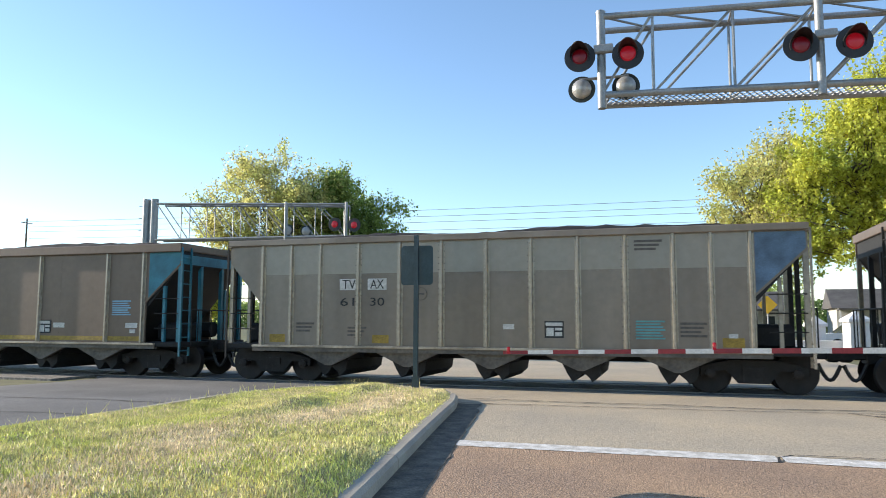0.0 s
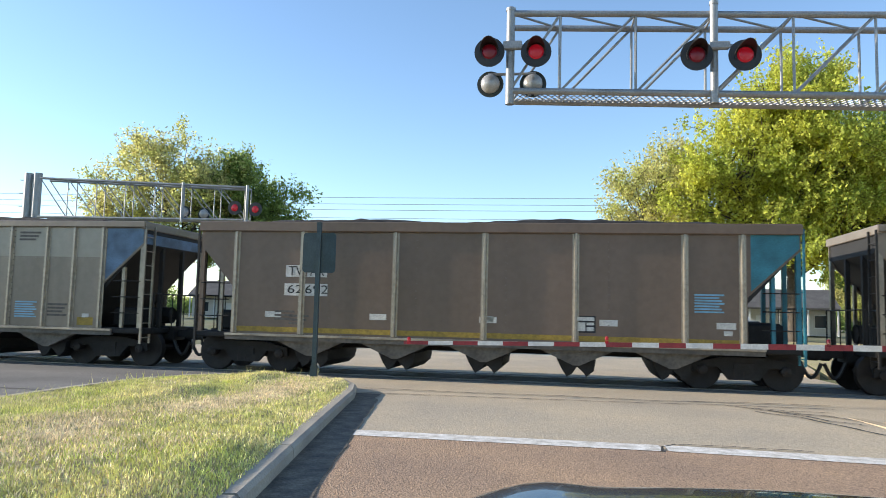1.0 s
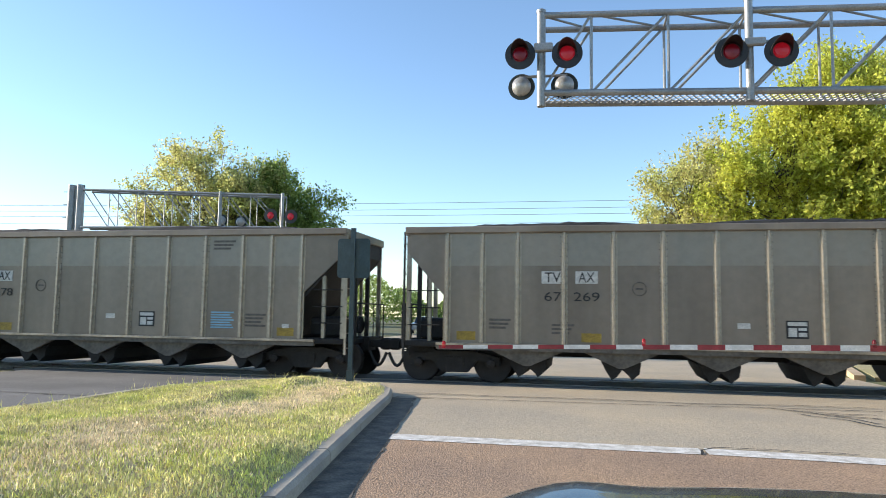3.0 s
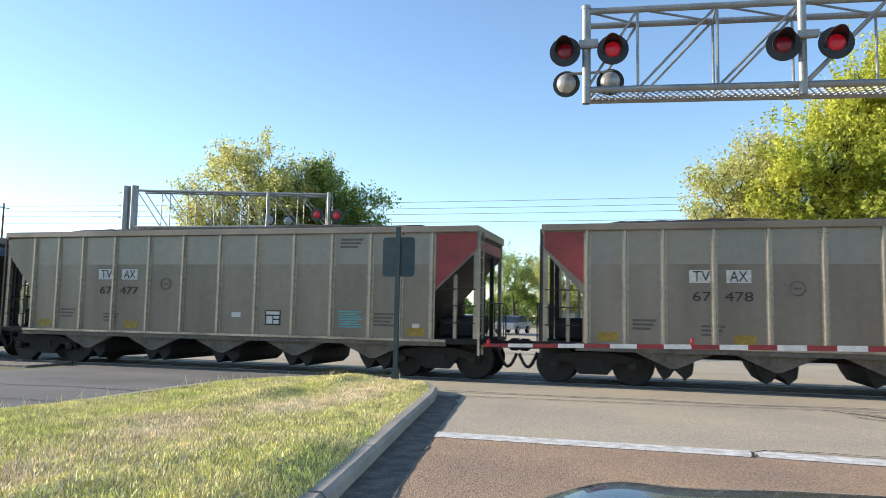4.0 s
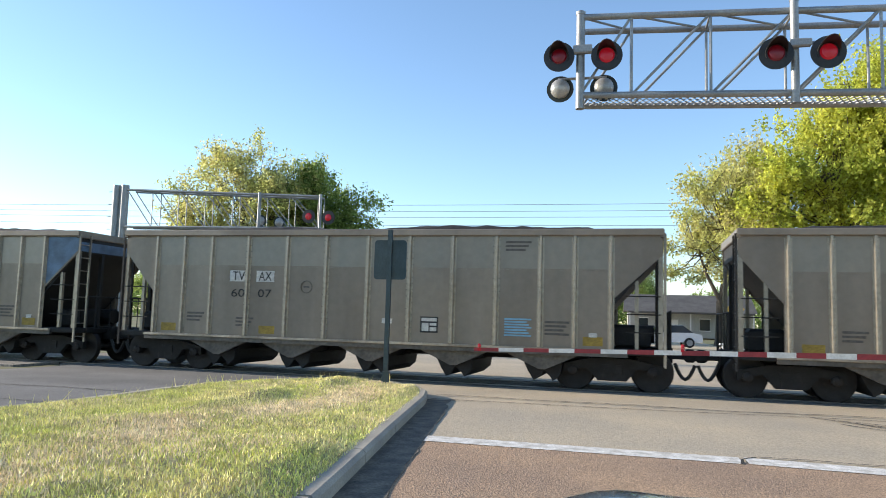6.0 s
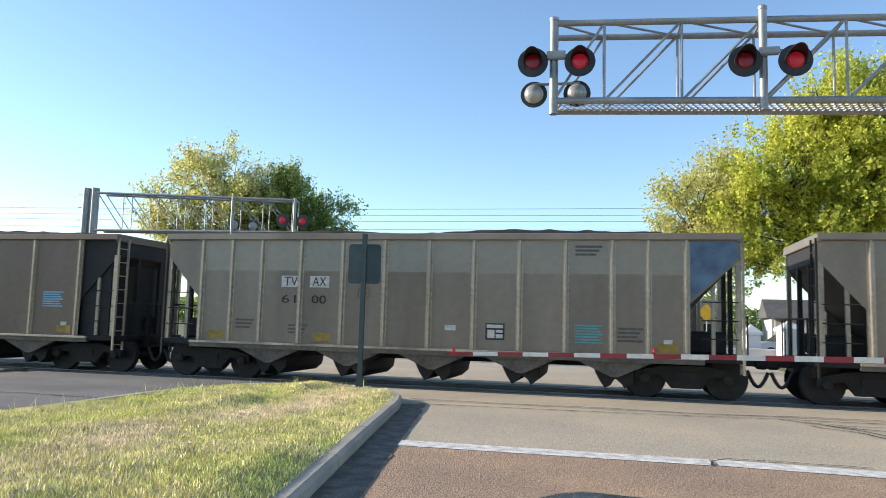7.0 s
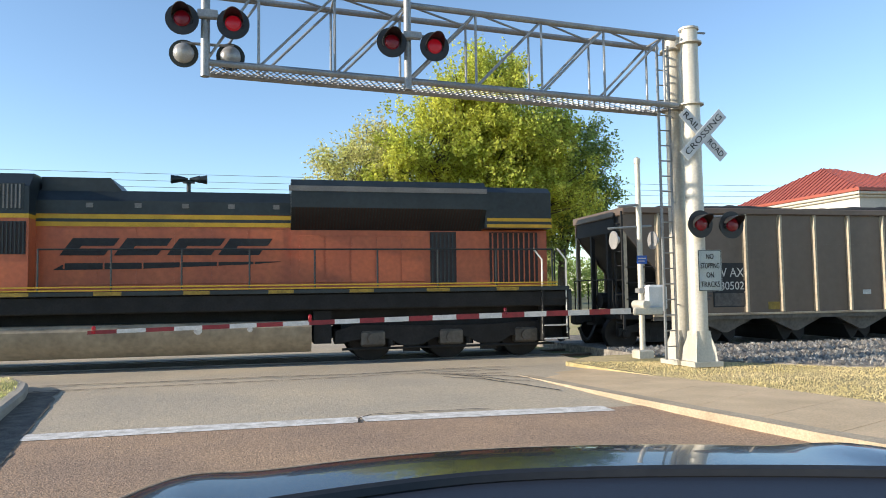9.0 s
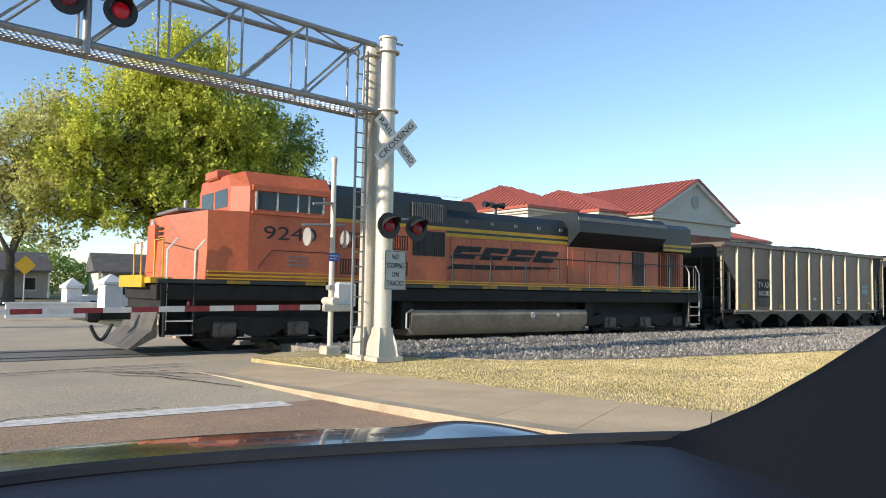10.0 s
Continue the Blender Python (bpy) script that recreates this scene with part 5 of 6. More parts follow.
# crossbuck
buck = thing("crossbuck_sign", "white crossbuck sign with black railway crossing lettering", "sign", pose(9.39, 13.12, 4.44))
for i, (an, text) in enumerate(((-45, "RAIL   ROAD"), (45, "CROSSING"))):
    b = part("blade", Shape().box(-0.61, 0.61, -0.006 - 0.012 * i, 0.004 - 0.012 * i, -0.115, 0.115), "sign_white", buck, "", pose(0, 0, 0, 0, -an, 0))
    for k, w in enumerate(text.split()):
        words("lettering", w, 0.17, "letter", b, pose((-0.36 if k == 0 else 0.36) if " " in text else 0, -0.009 - 0.012 * i, 0), width=0.40 if " " in text else 1.08)
part("bracket", Shape().box(-0.1, 0.1, 0.005, 0.09, -0.05, 0.05), "galv", buck)
nos = thing("no_stopping_sign", "grey-white sign with black no stopping on tracks lettering", "sign", pose(9.43, 13.12, 1.84))
part("panel", Shape().box(-0.255, 0.255, -0.004, 0.004, -0.39, 0.39), "sign_grey", nos)
s = Shape()
for x0, x1, z0, z1 in ((-0.245, 0.245, 0.37, 0.38), (-0.245, 0.245, -0.38, -0.37), (-0.245, -0.235, -0.38, 0.38), (0.235, 0.245, -0.38, 0.38)):
    s.box(x0, x1, -0.007, -0.004, z0, z1)
part("border", s, "letter", nos)
for i, w in enumerate(("NO", "STOPPING", "ON", "TRACKS")):
    words("lettering", w, 0.15, "letter", nos, pose(0, -0.007, 0.26 - i * 0.175), width=0.16 if len(w) < 3 else 0.40)
part("bracket", Shape().box(-0.1, 0.05, 0.004, 0.07, 0.1, 0.16).box(-0.1, 0.05, 0.004, 0.07, -0.2, -0.14), "galv", nos)

# gate mechanism with its lowered arm
gate = thing("crossing_gate", "crossing gate with its red and white arm lowered across the road", "crossing gate", pose(0.06, 0, -0.12))
GX, GY = 9.19, 15.38
part("mast", Shape().tube((GX, GY, 0.1), (GX, GY, 4.42), 0.062, 0.058, 16).lathe([(0.072, 4.40), (0.072, 4.5), (0.02, 4.54)], (GX, GY, 0), "z", 12), "pole_paint", gate, smooth=True)
part("mast_base", Shape().box(GX - 0.17, GX + 0.17, GY - 0.17, GY + 0.17, 0.0, 0.32, bevel=0.03), "pole_paint", gate)
part("mechanism_box", Shape().box(GX + 0.05, GX + 0.48, GY - 0.25, GY + 0.2, 1.15, 1.72, bevel=0.05), "sign_white", gate, "pale grey mechanism housing")
part("arm_hinge", Shape().box(GX - 0.35, GX + 0.3, GY - 0.36, GY - 0.26, 1.08, 1.24, bevel=0.02).tube((GX - 0.1, GY - 0.4, 1.3), (GX - 0.1, GY + 0.1, 1.3), 0.09), "pole_paint", gate)
part("clamps", Shape().box(GX - 0.09, GX + 0.09, GY - 0.09, GY + 0.09, 1.55, 1.65).box(GX - 0.09, GX + 0.09, GY - 0.09, GY + 0.09, 1.2, 1.3), "galv", gate)
cross = Shape().tube((GX - 0.75, GY, 2.95), (GX + 0.3, GY, 3.02), 0.025).tube((GX - 0.55, GY - 0.1, 3.42), (GX, GY - 0.02, 3.48), 0.03)
part("cross_arm", cross, "galv", gate)
for dx in (-0.62, 0.32):
    part("side_lamp", Shape().lathe([(0.20, 0.0), (0.20, 0.02), (0.13, 0.06), (0.06, 0.14)], (GX + dx, GY + 0.02, 2.70), "x" if dx < 0 else "x", 18), "lens_clear", gate, "lamp seen from the side")
part("id_plate", Shape().box(GX - 0.12, GX + 0.12, GY - 0.085, GY - 0.075, 2.18, 2.36), "sign_blue", gate, "small blue plate")
part("plate_lines", Shape().box(GX - 0.09, GX + 0.09, GY - 0.089, GY - 0.085, 2.29, 2.31).box(GX - 0.09, GX + 0.06, GY - 0.089, GY - 0.085, 2.23, 2.25), "letter_pale", gate)
tipx, rootx = -1.82, 8.75
n = 22
for i in range(n):
    t0, t1 = i / n, (i + 1) / n
    xa, xb = rootx + (tipx - rootx) * t0, rootx + (tipx - rootx) * t1
    za, zc = 1.17 - 0.17 * t0 ** 1.4, 1.17 - 0.17 * t1 ** 1.4
    h = 0.058 - 0.025 * t0
    s = Shape().add([(xa, GY - 0.34, za - h), (xb, GY - 0.34, zc - h), (xb, GY - 0.34, zc + h), (xa, GY - 0.34, za + h), (xa, GY - 0.315, za - h), (xb, GY - 0.315, zc - h), (xb, GY - 0.315, zc + h), (xa, GY - 0.315, za + h)],
                    [(0, 1, 2, 3), (7, 6, 5, 4), (3, 2, 6, 7), (0, 4, 5, 1), (0, 3, 7, 4), (1, 5, 6, 2)])
    part("arm_segment", s, "red_paint" if i % 2 else "white_paint", gate)
for x, z, lit in ((-1.72, 1.08, "lamp_on"), (2.04, 1.20, "lamp_on"), (5.94, 1.26, "lamp_off")):
    part("arm_lamp", Shape().lathe([(0.034, -0.04), (0.034, 0.015), (0.016, 0.035)], (x, GY - 0.33, z), "z", 12).box(x - 0.03, x + 0.03, GY - 0.35, GY - 0.31, z - 0.1, z - 0.05), lit, gate, "small red arm lamp")

# sign on the median, seen from behind
ms = thing("median_sign", "traffic sign on a green steel post, seen from behind", "sign", pose(-3.60, 15.22, 0))
part("post", Shape().box(-0.045, 0.045, -0.035, 0.035, 0.05, 3.24), "sign_green", ms)
part("post_base", Shape().box(-0.065, 0.065, -0.055, 0.055, 0.05, 0.36), "sign_green", ms)
part("panel", Shape().prism([(x, z) for cx, cz, a0 in ((0.275, 2.96, 0), (-0.275, 2.96, 90), (-0.275, 2.29, 180), (0.275, 2.29, 270)) for x, z in [(cx + 0.07 * math.cos(radians(a0 + d)), cz + 0.07 * math.sin(radians(a0 + d))) for d in (0, 30, 60, 90)]], 0.04, 0.045), "sign_green", ms, "bare back of the panel")

# the opposite gantry beyond the track
far = thing("far_signal_gantry", "galvanised cantilever gantry on the far side of the crossing", "signal gantry")
fzb, fzt = (lambda t: 5.30 - 0.08 * t), (lambda t: 7.05 - 0.42 * t)
truss(far, -21.6, -11.9, 30.5, 31.15, fzb, fzt, [i / 7 for i in range(8)], flip=-1)
for x, top in ((-11.80, 6.72), (-14.75, 6.85)):
    part("lamp_post", Shape().tube((x, 30.5, 5.12), (x, 30.5, top), 0.065, n=12), "galv", far, smooth=True)
for x in (-22.4, -21.95):
    col = part("column", Shape().tube((x, 30.8, -0.1), (x, 30.8, 7.33), 0.19, 0.18, 18), "galv", far, "galvanised steel column", smooth=True)
    s = Shape()
    for i in range(6):
        s.box(x - 0.42, x, 30.78, 30.82, 4.0 + i * 0.6, 4.03 + i * 0.6)
    part("step_pegs", s, "galv", col)
flasher(far, -12.20, 30.2, 5.70, True, r=0.30, hood=False)
flasher(far, -11.28, 30.2, 5.64, True, r=0.30, hood=False)
back_lamp(far, -15.05, 31.3, 5.66, 0.28)
back_lamp(far, -14.12, 31.3, 5.58, 0.28)


# ---- trees ----
def tree(name, x, y, lobes, material, label, leaves, size, trunk_r=0.45, trunk_h=4.0, seed=1, lean=0.0):
    """lobes: (dx, dy, z, rx, ry, rz). The crown is many small leaf clusters round the twigs."""
    g = np.random.default_rng(seed)
    t = thing(name, label, "tree", pose(x, y, 0))
    wood = Shape()
    top = Vector((lean, 0, trunk_h))
    wood.tube((0, 0, -0.1), (0, 0, 0.5), trunk_r * 1.35, trunk_r, 10).tube((0, 0, 0.45), top, trunk_r, trunk_r * 0.75, 10)
    pts = []
    vol = np.array([l[3] * l[4] * l[5] for l in lobes])
    for (dx, dy, z, rx, ry, rz), part_of in zip(lobes, vol / vol.sum()):
        c = Vector((dx, dy, z))
        mid = top.lerp(c, 0.5) + Vector((g.normal(0, 0.3), g.normal(0, 0.3), -0.3))
        wood.tube(top, mid, trunk_r * 0.5, trunk_r * 0.32, 7).tube(mid, c, trunk_r * 0.32, trunk_r * 0.16, 7)
        # sprays of leaf at the ends of the boughs, with gaps between them
        boughs = max(12, int(1.5 * (rx * ry * rz) ** 0.72))
        d = g.normal(0, 1, (boughs, 3))
        d /= np.linalg.norm(d, axis=1)[:, None]
        k = g.uniform(0.08, 1.0, boughs) ** 0.4 * g.uniform(0.82, 1.06, boughs)
        ends = np.array([dx, dy, z]) + d * k[:, None] * np.array([rx, ry, rz])
        share_of = g.uniform(0.5, 1.5, boughs)
        share_of /= share_of.sum()
        for e, f, out in zip(ends, share_of, d):
            e_v = Vector(e)
            s0 = mid.lerp(c, g.uniform(0.1, 1.0))
            m = s0.lerp(e_v, 0.5) + Vector(g.normal(0, 0.3, 3))
            wood.tube(s0, m, trunk_r * 0.15, trunk_r * 0.09, 5).tube(m, e_v, trunk_r * 0.09, 0.025, 5)
            twigs = max(4, int(leaves * part_of * f / 26))
            r = g.uniform(0.75, 1.35) * (rx * ry * rz) ** (1 / 3) * 0.21
            q = g.normal(0, 1, (twigs, 3)) * np.array([r, r, r * 0.8]) * 0.62 + out * r * 0.3
            leaf_at = g.normal(0, 1, (twigs, 26, 3)) * np.array([0.17, 0.17, 0.2]) + g.uniform(-0.55, 0.55, (twigs, 26, 1)) * (out + g.normal(0, 0.5, (twigs, 1, 3)) + np.array([0, 0, 0.5]))
            pts.append((e + q[:, None] + leaf_at).reshape(-1, 3))
            for t_end in q[:3]:
                wood.tube(e_v, Vector(e + t_end), 0.03, 0.012, 4)
    p = np.concatenate(pts)
    p = p[p[:, 2] > trunk_h * 0.6]
    n = len(p)
    a = g.normal(0, 1, (n, 3))
    b = g.normal(0, 1, (n, 3))
    a /= np.linalg.norm(a, axis=1)[:, None]
    b -= a * (a * b).sum(1)[:, None]
    b /= np.linalg.norm(b, axis=1)[:, None]
    s = (size * g.uniform(0.5, 1.3, n))[:, None]
    v = np.stack([p - a * s, p + b * s * 0.55, p + a * s, p - b * s * 0.55], 1).reshape(-1, 3)
    me = bpy.data.meshes.new("crown")
    me.from_pydata(v, [], np.arange(4 * n).reshape(-1, 4))
    me.materials.append(M[material])
    crown = new("crown", me)
    crown.parent = t
    tr = part("trunk", wood, "bark", t, "grey-brown trunk and limbs", smooth=True)
    return t


tree("tree", -34.5, 64, [(0.2, 0, 13.6, 4.3, 4, 5.2), (-4.2, 0, 11.2, 3.8, 3.5, 4.4), (3.2, 0, 12, 4.4, 4, 4.6), (5.0, 0.5, 12.2, 3.2, 3, 4.2), (-3, -0.5, 8, 5, 4, 3.2)], "leaf_tan", "broad tree in thin yellow-green spring leaf", 42000, 0.145, 0.4, 4.2, 3)
tree("tree", -27, 66, [(0, 0, 10.9, 4.3, 4, 4.6), (2.6, 0, 8.4, 3.1, 3, 3.8), (-2.2, 0, 9.2, 4, 4, 4.2)], "leaf_green", "broad tree in darker green leaf", 48000, 0.15, 0.45, 3.5, 4)
tree("tree", 20.3, 62, [(1.2, 0, 19.0, 4.7, 4.5, 4.5), (0.5, 0, 14.4, 6.6, 6, 5), (-5.2, -0.5, 13.6, 5.4, 5, 5), (4.2, 0, 13.6, 4.8, 5, 5.4), (-3.5, -1.5, 9.2, 8.2, 5.5, 3.3), (4, -1, 8.6, 6, 5, 3.2), (6.5, 0, 11, 4, 4, 4.5), (-1.5, 0, 17, 4.5, 4.5, 4)], "leaf_yellow", "tall spreading tree in bright yellow-green leaf", 150000, 0.155, 0.6, 5.0, 5)
tree("tree", 8.8, 63, [(0.6, 0, 11.4, 3.9, 4, 4.6), (-1.8, 0, 8.0, 3.0, 3, 4.0), (1.6, 0, 8.8, 3.8, 4, 4.0), (3.2, 0, 12.6, 3.4, 3.5, 4.4)], "leaf_tan", "tree in thin tan-green spring leaf", 36000, 0.13, 0.4, 3.5, 6)
tree("tree", 29.6, 66, [(0.2, 0, 13.6, 4.4, 4, 4.9), (2.0, 0, 9.6, 3.4, 4, 4.4), (-2, 0, 9.2, 4, 4, 4.2)], "leaf_green", "broad tree in darker green leaf", 52000, 0.155, 0.5, 4, 7)
for x, y, h, m, sd in ((-9, 105, 11, "leaf_tan", 11), (-2, 115, 13.5, "leaf_tan", 12), (3, 110, 10.5, "leaf_green", 13), (-58, 90, 7, "leaf_yellow", 14), (-66, 96, 8, "leaf_green", 15), (-15.5, 108, 10.5, "leaf_green", 16), (38, 95, 9, "leaf_tan", 17), (-46, 110, 7, "leaf_tan", 18)):
    tree("tree", x, y, [(0, 0, h * 0.62, h * 0.42, h * 0.4, h * 0.36), (h * 0.2, 0, h * 0.5, h * 0.3, h * 0.3, h * 0.25)], m, "distant tree in spring leaf", 22000, 0.12, 0.25, h * 0.3, sd)


# low woods closing the distance
n = 90000
wx, wy = rng.uniform(-170, 120, n), rng.uniform(132, 150, n)
crest = 5.5 + 2.0 * np.sin(wx * 0.11) + 1.4 * np.sin(wx * 0.31 + 1) + 0.9 * np.sin(wx * 0.83 + wy * 0.2)
wz = crest * rng.uniform(0, 1, n) ** 0.7
a = rng.normal(0, 1, (n, 3))
b = rng.normal(0, 1, (n, 3))
a *= 0.32 / np.linalg.norm(a, axis=1)[:, None]
b *= 0.22 / np.linalg.norm(b, axis=1)[:, None]
c = np.stack([wx, wy, wz], 1)
me = bpy.data.meshes.new("far_woods")
me.from_pydata(np.stack([c - a, c + b, c + a, c - b], 1).reshape(-1, 3), [], np.arange(4 * n).reshape(-1, 4))
me.materials.append(M["leaf_green"])
tagged(new("far_woods", me), "low green woods in the distance", "woods", kind="stuff")


# ---- buildings and things beyond the track ----
def hip_roof(parent, x0, x1, y0, y1, z, h, run, over=0.5, material="roof_red", seams=True):
    x0, x1, y0, y1 = x0 - over, x1 + over, y0 - over, y1 + over
    ym = (y0 + y1) / 2
    s = Shape().add([(x0, y0, z), (x1, y0, z), (x1, y1, z), (x0, y1, z), (x0 + run, ym, z + h), (x1 - run, ym, z + h), (x0, y0, z - 0.2), (x1, y0, z - 0.2), (x1, y1, z - 0.2), (x0, y1, z - 0.2)],
                    [(0, 1, 5, 4), (1, 2, 5), (2, 3, 4, 5), (3, 0, 4), (0, 6, 7, 1), (1, 7, 8, 2), (2, 8, 9, 3), (3, 9, 6, 0), (6, 9, 8, 7)])
    r = part("roof", s, material, parent, "red standing-seam metal roof" if seams else "grey shingle roof")
    if seams:
        k = int((x1 - x0) / 0.5)
        for i in range(1, k):
            x = x0 + (x1 - x0) * i / k
            f = min(1, (x - x0) / run, (x1 - x) / run)
            part("roof_seam", Shape().tube((x, y0, z + 0.02), (x, y0 + (ym - y0) * f, z + h * f + 0.02), 0.05, n=4), "roof_seam", r)
        k = int((y1 - y0) / 0.5)
        for i in range(1, k):
            y = y0 + (y1 - y0) * i / k
            f = 1 - abs(y - ym) / (ym - y0)
            part("roof_seam", Shape().tube((x0, y, z + 0.02), (x0 + run * f, y, z + h * f + 0.02), 0.05, n=4), "roof_seam", r)
    return r


hall = thing("civic_building", "cream and brick building with red metal roofs and a pediment", "building")
EAVE = 7.9
for x0, x1, y0, y1, h in ((40.2, 47.5, 41, 54, 2.5), (46, 54, 39, 54, 2.6), (60.8, 75, 41, 51, 1.7)):
    e = EAVE if x0 < 60 else EAVE - 0.9
    part("brick_wall", Shape().box(x0 + 0.02, x1 - 0.02, y0 + 0.02, y1, 0, 6.5), "brick", hall, "dark red brick wall")
    part("upper_wall", Shape().box(x0, x1, y0, y1, 6.5, e - 0.4), "cream", hall)
    part("cornice", Shape().box(x0 - 0.2, x1 + 0.2, y0 - 0.2, y1 + 0.2, e - 0.4, e - 0.22, bevel=0.05).box(x0 - 0.4, x1 + 0.4, y0 - 0.4, y1 + 0.4, e - 0.22, e, bevel=0.05), "cream", hall)
    hip_roof(hall, x0, x1, y0, y1, e + 0.2, h, (x1 - x0) / 2 - 0.2 if x1 - x0 < 9 else 4)
    for i in range(2):
        xx = x0 + (i + 0.5) * (x1 - x0) / 2
        w = part("window", Shape().box(xx - 0.6, xx + 0.6, y0 - 0.04, y0 + 0.1, 2.2, 4.6), "glass", hall)
        part("window_frame", Shape().box(xx - 0.7, xx + 0.7, y0 - 0.08, y0 - 0.03, 4.6, 4.8).box(xx - 0.7, xx + 0.7, y0 - 0.1, y0 - 0.03, 2.05, 2.2), "white_block", w)
part("brick_wall", Shape().box(49.52, 60.78, 36.52, 51, 0, 6.5), "brick", hall, "dark red brick wall")
part("upper_wall", Shape().box(49.5, 60.8, 36.5, 51, 6.5, EAVE - 0.4), "cream", hall)
part("cornice", Shape().box(49.2, 61.1, 36.2, 51, EAVE - 0.4, EAVE, bevel=0.06), "cream", hall)
part("pediment", Shape().prism([(49.4, EAVE), (60.9, EAVE), (55.15, EAVE + 2.95)], 36.4, 50), "cream", hall, "cream pediment")
part("pediment_edge", Shape().prism([(48.9, EAVE), (55.15, EAVE + 3.2), (55.15, EAVE + 2.85), (49.8, EAVE + 0.1)], 36.1, 36.4), "white_block", hall)
part("pediment_edge", Shape().prism([(61.4, EAVE), (55.15, EAVE + 3.2), (55.15, EAVE + 2.85), (60.5, EAVE + 0.1)], 36.1, 36.4), "white_block", hall)
part("round_window", Shape().lathe([(0.55, 0), (0.55, -0.06), (0.42, -0.06)], (55.15, 36.38, EAVE + 1.35), "y", 24), "siding", hall)
sx = [(48.8, EAVE + 0.02), (55.15, EAVE + 3.28), (61.5, EAVE + 0.02), (61.5, EAVE - 0.1), (55.15, EAVE + 3.16), (48.8, EAVE - 0.1)]
g = part("gable_roof", Shape().prism(sx, 35.95, 50.5), "roof_red", hall, "red standing-seam metal roof")
for i in range(28):
    y = 36.1 + i * 0.52
    for x in (48.8, 61.5):
        part("roof_seam", Shape().tube((x, y, EAVE + 0.05), (55.15, y, EAVE + 3.31), 0.035, n=4), "roof_seam", g)


def house(x, y, w, d, h, rz, wall, label):
    o = thing("house", label, "house", pose(x, y, 0, 0, 0, rz))
    part("wall", Shape().box(-w / 2, w / 2, 0, d, 0, h), wall, o)
    s = Shape().add([(-w / 2 - 0.5, -0.5, h), (w / 2 + 0.5, -0.5, h), (w / 2 + 0.5, d + 0.5, h), (-w / 2 - 0.5, d + 0.5, h), (-w / 2 - 0.5, d / 2, h + 2.2), (w / 2 + 0.5, d / 2, h + 2.2)], [(0, 1, 5, 4), (2, 3, 4, 5), (1, 2, 5), (3, 0, 4), (3, 2, 1, 0)])
    part("roof", s, "roof_grey", o, "grey shingle roof")
    for i in range(4):
        xx = -w / 2 + w * (i + 0.5) / 4
        if i == 1:
            part("door", Shape().box(xx - 0.5, xx + 0.5, -0.05, 0.02, 0, 2.1), "white_block", o)
        else:
            ww = part("window", Shape().box(xx - 0.55, xx + 0.55, -0.04, 0.02, 0.9, 2.2), "glass", o)
            part("frame", Shape().box(xx - 0.63, xx + 0.63, -0.05, 0.0, 2.2, 2.3).box(xx - 0.63, xx + 0.63, -0.07, 0.0, 0.8, 0.9), "white_block", ww)
    for i in range(5):
        part("porch_post", Shape().box(-w / 2 + 0.1 + i * (w - 0.3) / 4, -w / 2 + 0.25 + i * (w - 0.3) / 4, -1.6, -1.45, 0, h - 0.2), "white_block", o)
    part("porch_roof", Shape().box(-w / 2, w / 2, -1.8, 0, h - 0.2, h), "roof_grey", o)
    return o


house(9, 92, 14, 9, 3.0, 0, "siding", "low grey house with a porch behind the trees")
house(-7, 128, 12, 8, 3.0, 5, "siding", "low grey house behind the trees")
house(-42, 100, 14, 9, 3.2, 8, "cream", "low cream house behind the trees")
house(26, 86, 12, 9, 3.0, -6, "cream", "low cream house behind the trees")


def pillar(x, y, w, h, rz):
    o = thing("entrance_pillar", "white-painted masonry entrance pillar with a pyramid cap", "pillar", pose(x, y, 0, 0, 0, rz), "entrance pillars")
    part("shaft", Shape().box(-w / 2, w / 2, -w / 2, w / 2, 0, h, bevel=0.03), "white_block", o)
    s = Shape().add([(sx * w * 0.62, sy * w * 0.62, h) for sx, sy in ((-1, -1), (1, -1), (1, 1), (-1, 1))] + [(sx * w * 0.62, sy * w * 0.62, h + 0.12) for sx, sy in ((-1, -1), (1, -1), (1, 1), (-1, 1))] + [(0, 0, h + 0.5)],
                    [(3, 2, 1, 0), (0, 1, 5, 4), (1, 2, 6, 5), (2, 3, 7, 6), (3, 0, 4, 7), (4, 5, 8), (5, 6, 8), (6, 7, 8), (7, 4, 8)])
    part("cap", s, "white_block", o)
    part("plinth", Shape().box(-w * 0.6, w * 0.6, -w * 0.6, w * 0.6, 0, 0.3, bevel=0.03), "white_block", o)
    return o


pillar(9.6, 36.5, 0.78, 1.5, 10)
pillar(8.3, 38.0, 0.65, 1.3, 10)
wl = thing("garden_wall", "low white masonry wall joining the entrance pillars", "wall")
part("wall_run", Shape().box(5.6, 9.2, 37.0, 37.3, 0, 0.6), "white_block", wl)
part("coping", Shape().box(5.5, 9.3, 36.94, 37.36, 0.6, 0.68), "white_block", wl)


